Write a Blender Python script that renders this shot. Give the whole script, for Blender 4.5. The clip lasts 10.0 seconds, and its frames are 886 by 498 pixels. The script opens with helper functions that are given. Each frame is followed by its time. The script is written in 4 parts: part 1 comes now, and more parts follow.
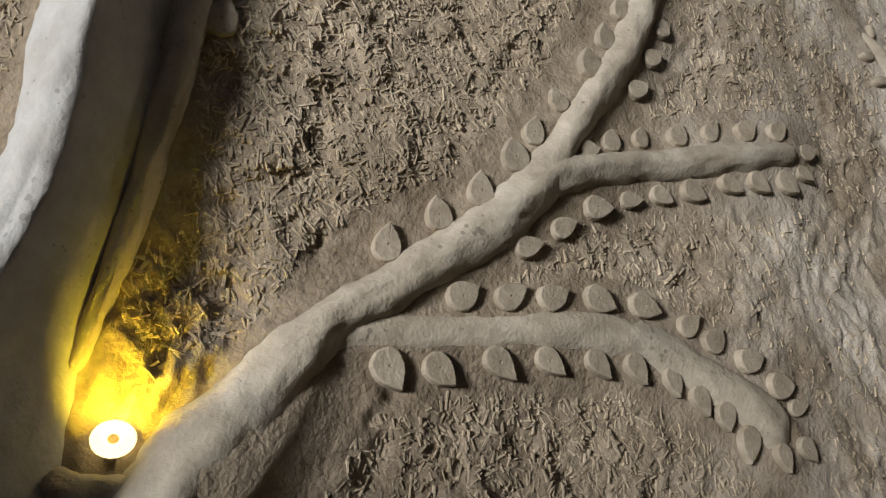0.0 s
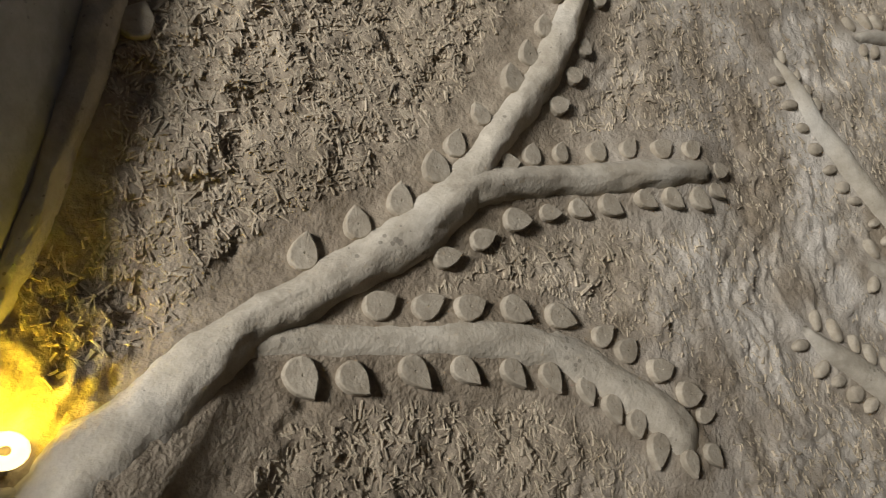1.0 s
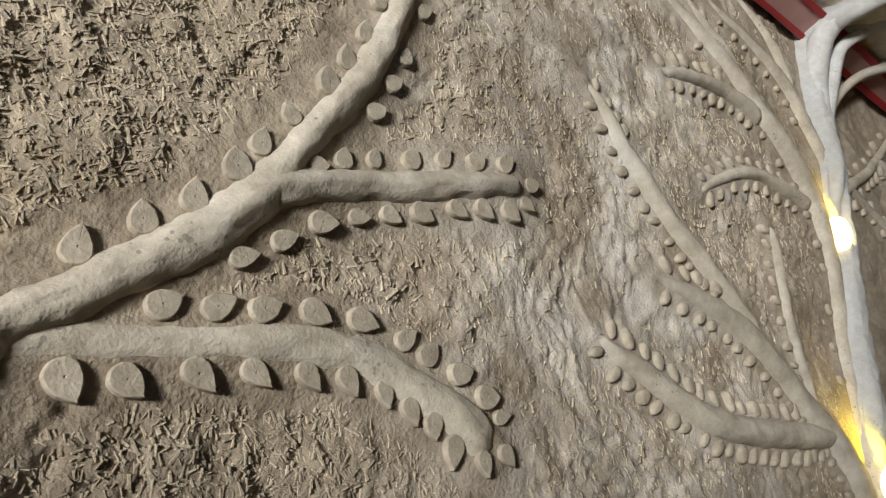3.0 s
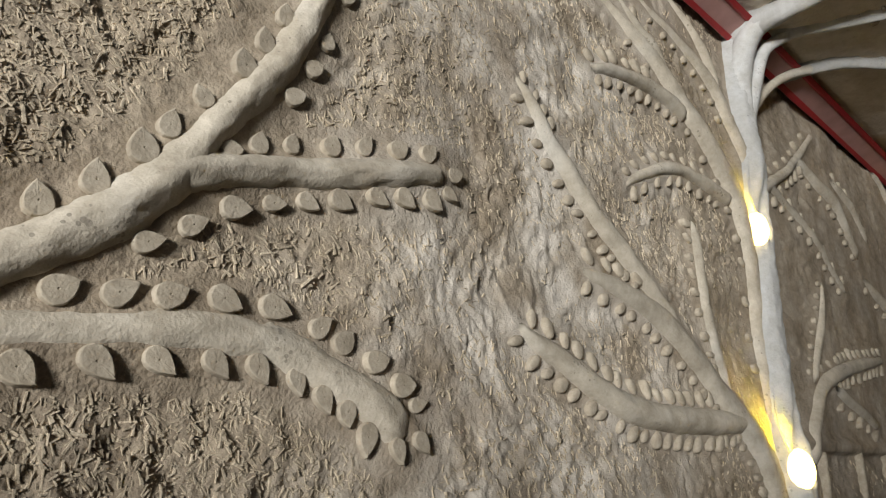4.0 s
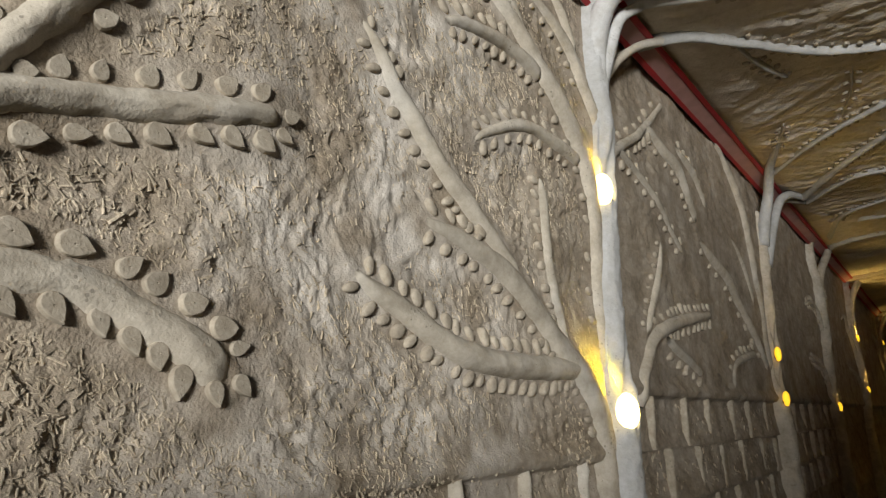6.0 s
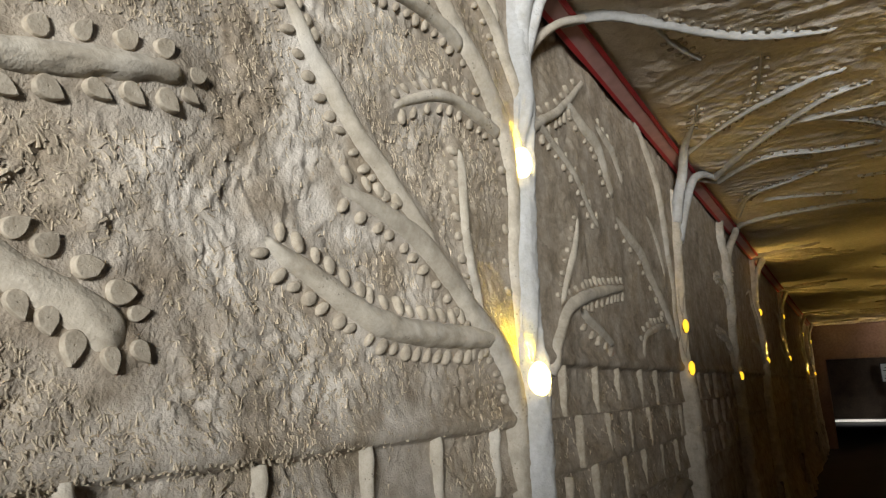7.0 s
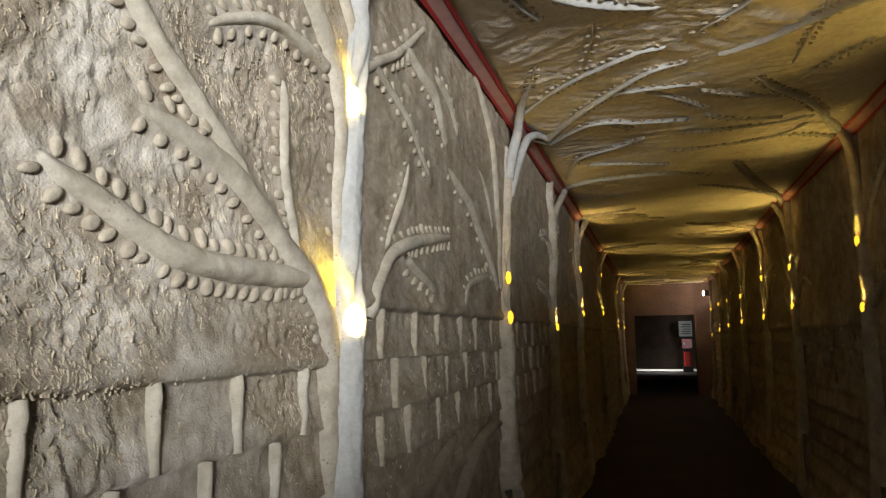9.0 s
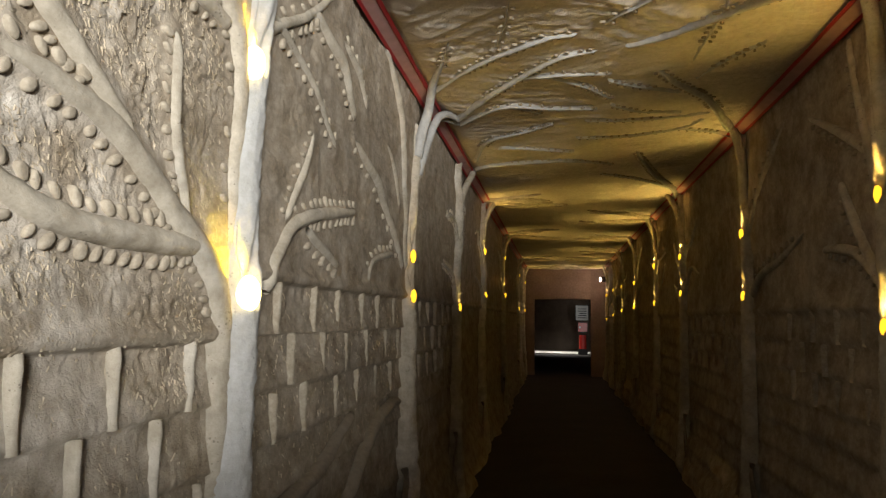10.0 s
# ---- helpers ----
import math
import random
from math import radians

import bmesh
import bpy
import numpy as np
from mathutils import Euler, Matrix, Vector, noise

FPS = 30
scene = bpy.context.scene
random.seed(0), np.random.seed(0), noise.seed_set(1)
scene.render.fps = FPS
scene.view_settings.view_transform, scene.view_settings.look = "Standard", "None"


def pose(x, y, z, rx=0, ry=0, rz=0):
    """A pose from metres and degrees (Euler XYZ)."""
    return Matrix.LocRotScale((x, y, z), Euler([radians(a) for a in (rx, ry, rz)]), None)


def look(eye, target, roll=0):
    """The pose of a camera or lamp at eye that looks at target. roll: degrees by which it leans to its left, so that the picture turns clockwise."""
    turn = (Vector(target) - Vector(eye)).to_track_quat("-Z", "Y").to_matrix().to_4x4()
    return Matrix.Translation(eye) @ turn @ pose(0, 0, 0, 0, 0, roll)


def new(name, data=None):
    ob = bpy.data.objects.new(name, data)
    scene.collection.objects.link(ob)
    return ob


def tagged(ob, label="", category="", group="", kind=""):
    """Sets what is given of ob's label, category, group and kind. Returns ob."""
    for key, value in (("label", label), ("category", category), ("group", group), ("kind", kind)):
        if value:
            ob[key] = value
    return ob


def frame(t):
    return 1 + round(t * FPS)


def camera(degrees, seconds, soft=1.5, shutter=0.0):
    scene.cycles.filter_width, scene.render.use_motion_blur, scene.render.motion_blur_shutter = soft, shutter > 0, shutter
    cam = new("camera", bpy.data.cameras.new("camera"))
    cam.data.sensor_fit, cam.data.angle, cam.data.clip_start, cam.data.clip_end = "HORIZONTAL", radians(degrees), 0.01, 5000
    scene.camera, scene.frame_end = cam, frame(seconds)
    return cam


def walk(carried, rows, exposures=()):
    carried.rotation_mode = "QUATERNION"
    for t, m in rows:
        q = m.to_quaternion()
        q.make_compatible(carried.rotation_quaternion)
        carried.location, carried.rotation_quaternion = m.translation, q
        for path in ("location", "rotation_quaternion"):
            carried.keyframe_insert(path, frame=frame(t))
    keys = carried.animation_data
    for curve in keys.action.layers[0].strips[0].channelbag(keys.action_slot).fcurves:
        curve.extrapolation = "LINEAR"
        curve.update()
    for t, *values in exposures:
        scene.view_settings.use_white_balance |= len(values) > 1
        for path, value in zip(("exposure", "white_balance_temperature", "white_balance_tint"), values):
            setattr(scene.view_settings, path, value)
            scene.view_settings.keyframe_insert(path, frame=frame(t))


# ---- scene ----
# ---- the camera and its walk ----
cam = camera(66.1, 10.0, soft=1.1, shutter=0.25)
PATH = [
    (0, (0.433, -0.645, 1.645), (1.159, 1.116, 2.255), 2.4),
    (0.5, (0.443, -0.653, 1.647), (1.234, 1.076, 2.268), 2.1),
    (1, (0.457, -0.665, 1.647), (1.322, 1.023, 2.282), 1.8),
    (1.5, (0.472, -0.675, 1.646), (1.419, 0.962, 2.295), 1.5),
    (2, (0.486, -0.687, 1.647), (1.521, 0.895, 2.3), 1.2),
    (2.5, (0.502, -0.698, 1.647), (1.617, 0.827, 2.303), 0.8),
    (4, (0.546, -0.736, 1.645), (1.859, 0.638, 2.269), -0.3),
    (4.5, (0.558, -0.752, 1.642), (1.924, 0.58, 2.242), -0.4),
    (5, (0.572, -0.763, 1.634), (2.002, 0.51, 2.21), -0.9),
    (5.5, (0.584, -0.773, 1.629), (2.083, 0.434, 2.17), -1.2),
    (5.7, (0.593, -0.78, 1.627), (2.114, 0.407, 2.154), -1.4),
    (6.8, (0.612, -0.813, 1.618), (2.284, 0.197, 2.047), -1.8),
    (7, (0.617, -0.815, 1.615), (2.307, 0.169, 2.033), -2.0),
    (7.5, (0.627, -0.832, 1.612), (2.373, 0.068, 1.985), -2.0),
    (8, (0.636, -0.847, 1.608), (2.435, -0.039, 1.939), -1.8),
    (8.5, (0.643, -0.859, 1.605), (2.493, -0.157, 1.896), -1.3),
    (9, (0.661, -0.871, 1.601), (2.555, -0.283, 1.857), -0.5),
    (9.5, (0.687, -0.871, 1.597), (2.62, -0.412, 1.824), 0.2),
    (10, (0.705, -0.872, 1.594), (2.668, -0.547, 1.792), 0.9),
]
walk(cam, [(t, look(eye, target, roll)) for t, eye, target, roll in PATH],
     exposures=[(0.0, -1.27, 6900, 11), (1.0, -1.25, 6900, 10), (2.5, -0.83, 6800, 9), (5.5, -0.92, 6850, 9), (7.5, -0.52, 6650, 8), (9.0, -0.40, 6600, 8), (10.0, -0.34, 7000, 9)])

# ---- plan of the gallery (metres) ----
WIDTH, CEIL, END, BACK = 2.25, 3.0, 20.3, -6.0
MOUTH = 1.3  # where the roof is made to begin, out of view; open court assumed before it

# ---- world and large lights ----
world = bpy.data.worlds.new("world")
scene.world = world
world.use_nodes = True
wn = world.node_tree.nodes
sky = wn.new("ShaderNodeTexSky")
sky.sky_type, sky.sun_disc = "NISHITA", False
sky.sun_elevation, sky.sun_rotation = radians(50), radians(25)
wn["Background"].inputs["Strength"].default_value = 0.035
world.node_tree.links.new(sky.outputs["Color"], wn["Background"].inputs["Color"])


def area_lamp(name, place, target, sx, sy, power, colour, spread=180):
    data = bpy.data.lights.new(name, "AREA")
    data.shape, data.size, data.size_y = "RECTANGLE", sx, sy
    data.energy, data.color, data.spread = power, colour, radians(spread)
    ob = new(name, data)
    ob.matrix_world = look(place, target)
    return ob


# area lamps for daylight: assumed open court behind the camera, yard past the far doorway
area_lamp("court_daylight", (-7.8, -4.9, 2.25), (1.2, 0.0, 2.0), 1.9, 1.7, 2850, (0.96, 0.975, 1.0))
sun = new("sun", bpy.data.lights.new("sun", "SUN"))
sun.data.energy, sun.data.angle, sun.data.color = 2.0, radians(0.6), (1.0, 0.96, 0.9)
sun.matrix_world = look((0, 0, 0), (-0.45, -0.2, -1.0))
area_lamp("yard_daylight", (33.2, -1.0, 2.9), (33.2, -1.0, 0), 2.4, 1.0, 110, (0.95, 0.98, 1.0), 90)


# ---- materials ----
def clay(name, dark, light, pale=None, fine=60.0, bump=0.35, rough=0.92, depth=0.004, pieces=False, mottle=0.0, spots=11.0, pits=0.0, coat=None):
    """Earth plaster: two scales of colour, grit and fine relief."""
    m = bpy.data.materials.new(name)
    m.use_nodes = True
    nt = m.node_tree
    nd, ln = nt.nodes, nt.links
    bsdf = nd["Principled BSDF"]
    geo = nd.new("ShaderNodeNewGeometry")
    n1 = nd.new("ShaderNodeTexNoise")
    n1.inputs["Scale"].default_value, n1.inputs["Detail"].default_value = 2.6, 5
    n2 = nd.new("ShaderNodeTexNoise")
    n2.inputs["Scale"].default_value, n2.inputs["Detail"].default_value = fine, 6
    n2.inputs["Roughness"].default_value = 0.65
    for n in (n1, n2):
        ln.new(geo.outputs["Position"], n.inputs["Vector"])
    ramp = nd.new("ShaderNodeValToRGB")
    ramp.color_ramp.elements[0].position, ramp.color_ramp.elements[1].position = 0.32, 0.68
    ramp.color_ramp.elements[0].color, ramp.color_ramp.elements[1].color = (*dark, 1), (*light, 1)
    mixf = nd.new("ShaderNodeMath")
    mixf.operation = "MULTIPLY_ADD"
    mixf.inputs[1].default_value = 0.55
    sub = nd.new("ShaderNodeMath")
    sub.operation = "MULTIPLY"
    sub.inputs[1].default_value = 0.45
    ln.new(n1.outputs["Fac"], sub.inputs[0])
    ln.new(n2.outputs["Fac"], mixf.inputs[0])
    ln.new(sub.outputs[0], mixf.inputs[2])
    ln.new(mixf.outputs[0], ramp.inputs["Fac"])
    colour = ramp.outputs["Color"]
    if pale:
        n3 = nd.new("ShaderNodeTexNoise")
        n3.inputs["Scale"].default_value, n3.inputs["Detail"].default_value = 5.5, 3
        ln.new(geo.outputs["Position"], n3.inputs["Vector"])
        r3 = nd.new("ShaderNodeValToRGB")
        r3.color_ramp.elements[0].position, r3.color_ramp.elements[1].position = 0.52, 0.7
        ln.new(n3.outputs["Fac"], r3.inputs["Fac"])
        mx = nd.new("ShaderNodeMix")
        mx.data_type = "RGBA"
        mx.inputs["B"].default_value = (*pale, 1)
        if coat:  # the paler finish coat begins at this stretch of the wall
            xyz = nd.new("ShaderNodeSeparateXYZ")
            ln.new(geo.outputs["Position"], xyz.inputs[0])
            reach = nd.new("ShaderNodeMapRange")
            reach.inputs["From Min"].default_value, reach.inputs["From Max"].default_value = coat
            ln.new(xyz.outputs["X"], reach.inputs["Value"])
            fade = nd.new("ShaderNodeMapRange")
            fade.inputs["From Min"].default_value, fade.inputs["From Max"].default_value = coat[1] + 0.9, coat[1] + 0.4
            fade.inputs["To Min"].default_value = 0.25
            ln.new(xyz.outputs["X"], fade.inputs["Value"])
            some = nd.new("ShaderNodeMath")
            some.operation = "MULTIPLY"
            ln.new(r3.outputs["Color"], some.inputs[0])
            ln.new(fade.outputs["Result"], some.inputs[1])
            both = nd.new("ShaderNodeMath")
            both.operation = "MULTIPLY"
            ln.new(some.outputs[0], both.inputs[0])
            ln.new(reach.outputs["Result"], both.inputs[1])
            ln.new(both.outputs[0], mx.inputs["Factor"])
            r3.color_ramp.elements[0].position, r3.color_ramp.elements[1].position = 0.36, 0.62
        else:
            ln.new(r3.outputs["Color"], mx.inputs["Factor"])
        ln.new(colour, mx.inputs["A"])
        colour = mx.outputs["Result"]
    if mottle:
        n5 = nd.new("ShaderNodeTexNoise")
        n5.inputs["Scale"].default_value, n5.inputs["Detail"].default_value = spots, 6
        n5.inputs["Roughness"].default_value = 0.7
        ln.new(geo.outputs["Position"], n5.inputs["Vector"])
        r5 = nd.new("ShaderNodeValToRGB")
        r5.color_ramp.elements[0].position, r5.color_ramp.elements[1].position = 0.34, 0.66
        low, high = 1 - mottle, 1 + 0.35 * mottle
        r5.color_ramp.elements[0].color, r5.color_ramp.elements[1].color = (low, low * 0.97, low * 0.92, 1), (high, high, high, 1)
        ln.new(n5.outputs["Fac"], r5.inputs["Fac"])
        mu = nd.new("ShaderNodeMix")
        mu.data_type, mu.blend_type = "RGBA", "MULTIPLY"
        mu.inputs["Factor"].default_value = 1.0
        ln.new(colour, mu.inputs["A"])
        ln.new(r5.outputs["Color"], mu.inputs["B"])
        colour = mu.outputs["Result"]
    # pits are flat darker spots in the colour, without relief
    if pits:
        vo = nd.new("ShaderNodeTexVoronoi")
        vo.inputs["Scale"].default_value = 85
        ln.new(geo.outputs["Position"], vo.inputs["Vector"])
        n6 = nd.new("ShaderNodeTexNoise")
        n6.inputs["Scale"].default_value, n6.inputs["Detail"].default_value = 16, 2
        ln.new(geo.outputs["Position"], n6.inputs["Vector"])
        size = nd.new("ShaderNodeMapRange")
        size.inputs["From Min"].default_value, size.inputs["From Max"].default_value = 0.5, 0.8
        size.inputs["To Min"].default_value, size.inputs["To Max"].default_value = 0.02, 0.42
        ln.new(n6.outputs["Fac"], size.inputs["Value"])
        hole = nd.new("ShaderNodeMath")
        hole.operation = "LESS_THAN"
        ln.new(vo.outputs["Distance"], hole.inputs[0])
        ln.new(size.outputs["Result"], hole.inputs[1])
        pit_mix = nd.new("ShaderNodeMix")
        pit_mix.data_type = "RGBA"
        pit_mix.inputs["B"].default_value = (*[c * 0.55 for c in dark], 1)
        strength = nd.new("ShaderNodeMath")
        strength.operation = "MULTIPLY"
        strength.inputs[1].default_value = pits
        ln.new(hole.outputs[0], strength.inputs[0])
        ln.new(strength.outputs[0], pit_mix.inputs["Factor"])
        ln.new(colour, pit_mix.inputs["A"])
        colour = pit_mix.outputs["Result"]
    info = nd.new("ShaderNodeObjectInfo")
    hsv = nd.new("ShaderNodeHueSaturation")
    val = nd.new("ShaderNodeMapRange")
    val.inputs["To Min"].default_value, val.inputs["To Max"].default_value = 0.9, 1.1
    if pieces:
        val.inputs["To Min"].default_value, val.inputs["To Max"].default_value = 0.72, 1.28
    ln.new(geo.outputs["Random Per Island"] if pieces else info.outputs["Random"], val.inputs["Value"])
    ln.new(val.outputs["Result"], hsv.inputs["Value"])
    ln.new(colour, hsv.inputs["Color"])
    ln.new(hsv.outputs["Color"], bsdf.inputs["Base Color"])
    bp = nd.new("ShaderNodeBump")
    bp.inputs["Strength"].default_value, bp.inputs["Distance"].default_value = bump, depth
    n4 = nd.new("ShaderNodeTexNoise")
    n4.inputs["Scale"].default_value, n4.inputs["Detail"].default_value = fine * 3, 4
    ln.new(geo.outputs["Position"], n4.inputs["Vector"])
    add = nd.new("ShaderNodeMath")
    add.operation = "ADD"
    ln.new(n4.outputs["Fac"], add.inputs[0])
    ln.new(n2.outputs["Fac"], add.inputs[1])
    ln.new(add.outputs[0], bp.inputs["Height"])
    ln.new(bp.outputs["Normal"], bsdf.inputs["Normal"])
    bsdf.inputs["Roughness"].default_value = rough
    bsdf.inputs["Specular IOR Level"].default_value = 0.25
    return m


def plain(name, colour, rough=0.6, metal=0.0, grain=30.0, vary=0.18):
    m = bpy.data.materials.new(name)
    m.use_nodes = True
    nd, ln = m.node_tree.nodes, m.node_tree.links
    bsdf = nd["Principled BSDF"]
    geo = nd.new("ShaderNodeNewGeometry")
    n = nd.new("ShaderNodeTexNoise")
    n.inputs["Scale"].default_value, n.inputs["Detail"].default_value = grain, 5
    ln.new(geo.outputs["Position"], n.inputs["Vector"])
    ramp = nd.new("ShaderNodeValToRGB")
    ramp.color_ramp.elements[0].color = (*[c * (1 - vary) for c in colour], 1)
    ramp.color_ramp.elements[1].color = (*[min(1, c * (1 + vary)) for c in colour], 1)
    ln.new(n.outputs["Fac"], ramp.inputs["Fac"])
    ln.new(ramp.outputs["Color"], bsdf.inputs["Base Color"])
    bsdf.inputs["Roughness"].default_value, bsdf.inputs["Metallic"].default_value = rough, metal
    return m


def glow(name, colour, strength):
    m = bpy.data.materials.new(name)
    m.use_nodes = True
    bsdf = m.node_tree.nodes["Principled BSDF"]
    bsdf.inputs["Base Color"].default_value = (*colour, 1)
    bsdf.inputs["Emission Color"].default_value = (*colour, 1)
    bsdf.inputs["Emission Strength"].default_value = strength
    return m


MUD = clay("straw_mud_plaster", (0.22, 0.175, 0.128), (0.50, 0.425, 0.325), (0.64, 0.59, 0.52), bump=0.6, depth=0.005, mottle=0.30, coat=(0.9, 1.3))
STRAW = clay("straw", (0.39, 0.325, 0.235), (0.60, 0.52, 0.405), fine=90, bump=0.5, pieces=True, mottle=0.3)
LIMB = clay("smooth_clay", (0.44, 0.39, 0.315), (0.58, 0.53, 0.44), (0.57, 0.535, 0.47), fine=70, bump=0.45, depth=0.003, mottle=0.30, spots=13, pits=0.8)
PALE = clay("whitewashed_clay", (0.44, 0.445, 0.44), (0.56, 0.565, 0.56), fine=60, bump=0.45, depth=0.003, mottle=0.16, spots=18, pits=0.6)
LEAF = clay("leaf_clay", (0.33, 0.285, 0.22), (0.50, 0.445, 0.36), fine=90, bump=0.5, depth=0.002, mottle=0.25, spots=30, pits=0.5)
ROOF = clay("ceiling_plaster", (0.50, 0.44, 0.37), (0.70, 0.645, 0.56), fine=30, bump=0.6, depth=0.008)
ROCK = clay("base_clay", (0.20, 0.165, 0.125), (0.36, 0.31, 0.25), fine=35)
# very dark brown clay for the passage walls
PASSAGE = clay("passage_clay", (0.05, 0.034, 0.024), (0.11, 0.08, 0.058), fine=20)
ENDWALL = clay("end_wall_clay", (0.16, 0.105, 0.08), (0.30, 0.21, 0.165), fine=20)
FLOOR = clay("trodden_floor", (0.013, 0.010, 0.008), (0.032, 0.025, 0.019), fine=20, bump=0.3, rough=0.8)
YARD = plain("yard_concrete", (0.32, 0.30, 0.27), 0.9)
PINK = plain("faded_red_paint", (0.42, 0.24, 0.22), 0.75, grain=14, vary=0.3)
RED = plain("dark_red_paint", (0.34, 0.018, 0.022), 0.6, grain=25)
SOCKET = plain("lamp_socket", (0.05, 0.035, 0.02), 0.5)
WARM = glow("warm_bulb", (1.0, 0.55, 0.03), 2.4)
HOT = glow("bright_warm_bulb", (1.0, 0.76, 0.26), 14.0)
RING = glow("ring_bulb", (1.0, 0.84, 0.42), 5.5)
COOL = glow("spot_lens", (1.0, 0.88, 0.75), 40.0)
SIGNRED = plain("extinguisher_red", (0.55, 0.03, 0.02), 0.35)
PAPER = plain("notice_paper", (0.6, 0.6, 0.58), 0.8)
DARK = plain("dark_frame", (0.012, 0.010, 0.009), 0.7)


# ---- mesh helpers ----
def mesh_object(name, verts, faces, material, parent=None, label="", smooth=True):
    me = bpy.data.meshes.new(name)
    me.from_pydata([tuple(v) for v in verts], [], faces)
    me.materials.append(material)
    if smooth:
        me.polygons.foreach_set("use_smooth", [True] * len(me.polygons))
    me.update()
    ob = new(name, me)
    ob.parent = parent
    if label:
        ob["label"] = label
    return ob


def part(name, bm, material, parent=None, label="", smooth=False):
    me = bpy.data.meshes.new(name)
    bm.to_mesh(me)
    bm.free()
    me.materials.append(material)
    if smooth:
        me.polygons.foreach_set("use_smooth", [True] * len(me.polygons))
    ob = new(name, me)
    ob.parent = parent
    if label:
        ob["label"] = label
    return ob


def box(name, lo, hi, material, parent=None, label="", bevel=0.0):
    bm = bmesh.new()
    bmesh.ops.create_cube(bm, size=1)
    for v in bm.verts:
        v.co = Vector([(a + b) / 2 + c * (b - a) for a, b, c in zip(lo, hi, v.co)])
    if bevel:
        bmesh.ops.bevel(bm, geom=bm.edges[:], offset=bevel, segments=2, affect="EDGES")
    return part(name, bm, material, parent, label)


def lattice(ix, iy, seed):
    s = np.sin(ix * 127.1 + iy * 311.7 + seed * 74.7) * 43758.5453
    return s - np.floor(s)


def vnoise(x, y, seed=0):
    """Value noise, -1 to 1."""
    x, y = np.asarray(x, float), np.asarray(y, float)
    ix, iy = np.floor(x), np.floor(y)
    fx, fy = x - ix, y - iy
    fx, fy = fx * fx * (3 - 2 * fx), fy * fy * (3 - 2 * fy)
    a, b = lattice(ix, iy, seed), lattice(ix + 1, iy, seed)
    c, d = lattice(ix, iy + 1, seed), lattice(ix + 1, iy + 1, seed)
    return 2 * ((a * (1 - fx) + b * fx) * (1 - fy) + (c * (1 - fx) + d * fx) * fy) - 1


def ease(a, b, x):
    t = np.clip((np.asarray(x, float) - a) / (b - a), 0, 1)
    return t * t * (3 - 2 * t)


# surfaces: (u along the gallery, v up or across, h out of the surface) to the world
def left_wall(u, v, h):
    return (u, -h, v)


def right_wall(u, v, h):
    return (u, -WIDTH + h, v)


def ceiling_face(u, v, h):
    return (u, v, CEIL - h)


def wall_base(x, z):
    """The broad unevenness of the left wall, which the limbs ride on."""
    return 0.012 * vnoise(x * 2.1, z * 2.1, 1) + 0.007 * vnoise(x * 6, z * 6, 2)


def spline(points, step):
    """A smooth line through points of any width, one every step metres or so."""
    p = np.array(points, float)
    p = np.vstack([2 * p[0] - p[1], p, 2 * p[-1] - p[-2]])
    out = []
    for i in range(1, len(p) - 2):
        n = max(2, int(np.linalg.norm(p[i + 1][:2] - p[i][:2]) / step))
        for t in np.arange(n) / n:
            a, b, c, d = p[i - 1], p[i], p[i + 1], p[i + 2]
            out.append(0.5 * (2 * b + (c - a) * t + (2 * a - 5 * b + 4 * c - d) * t * t + (3 * b - a - 3 * c + d) * t ** 3))
    out.append(p[-2])
    out = np.array(out)
    out[:, 2] = np.maximum(out[:, 2], 0.003)
    return out


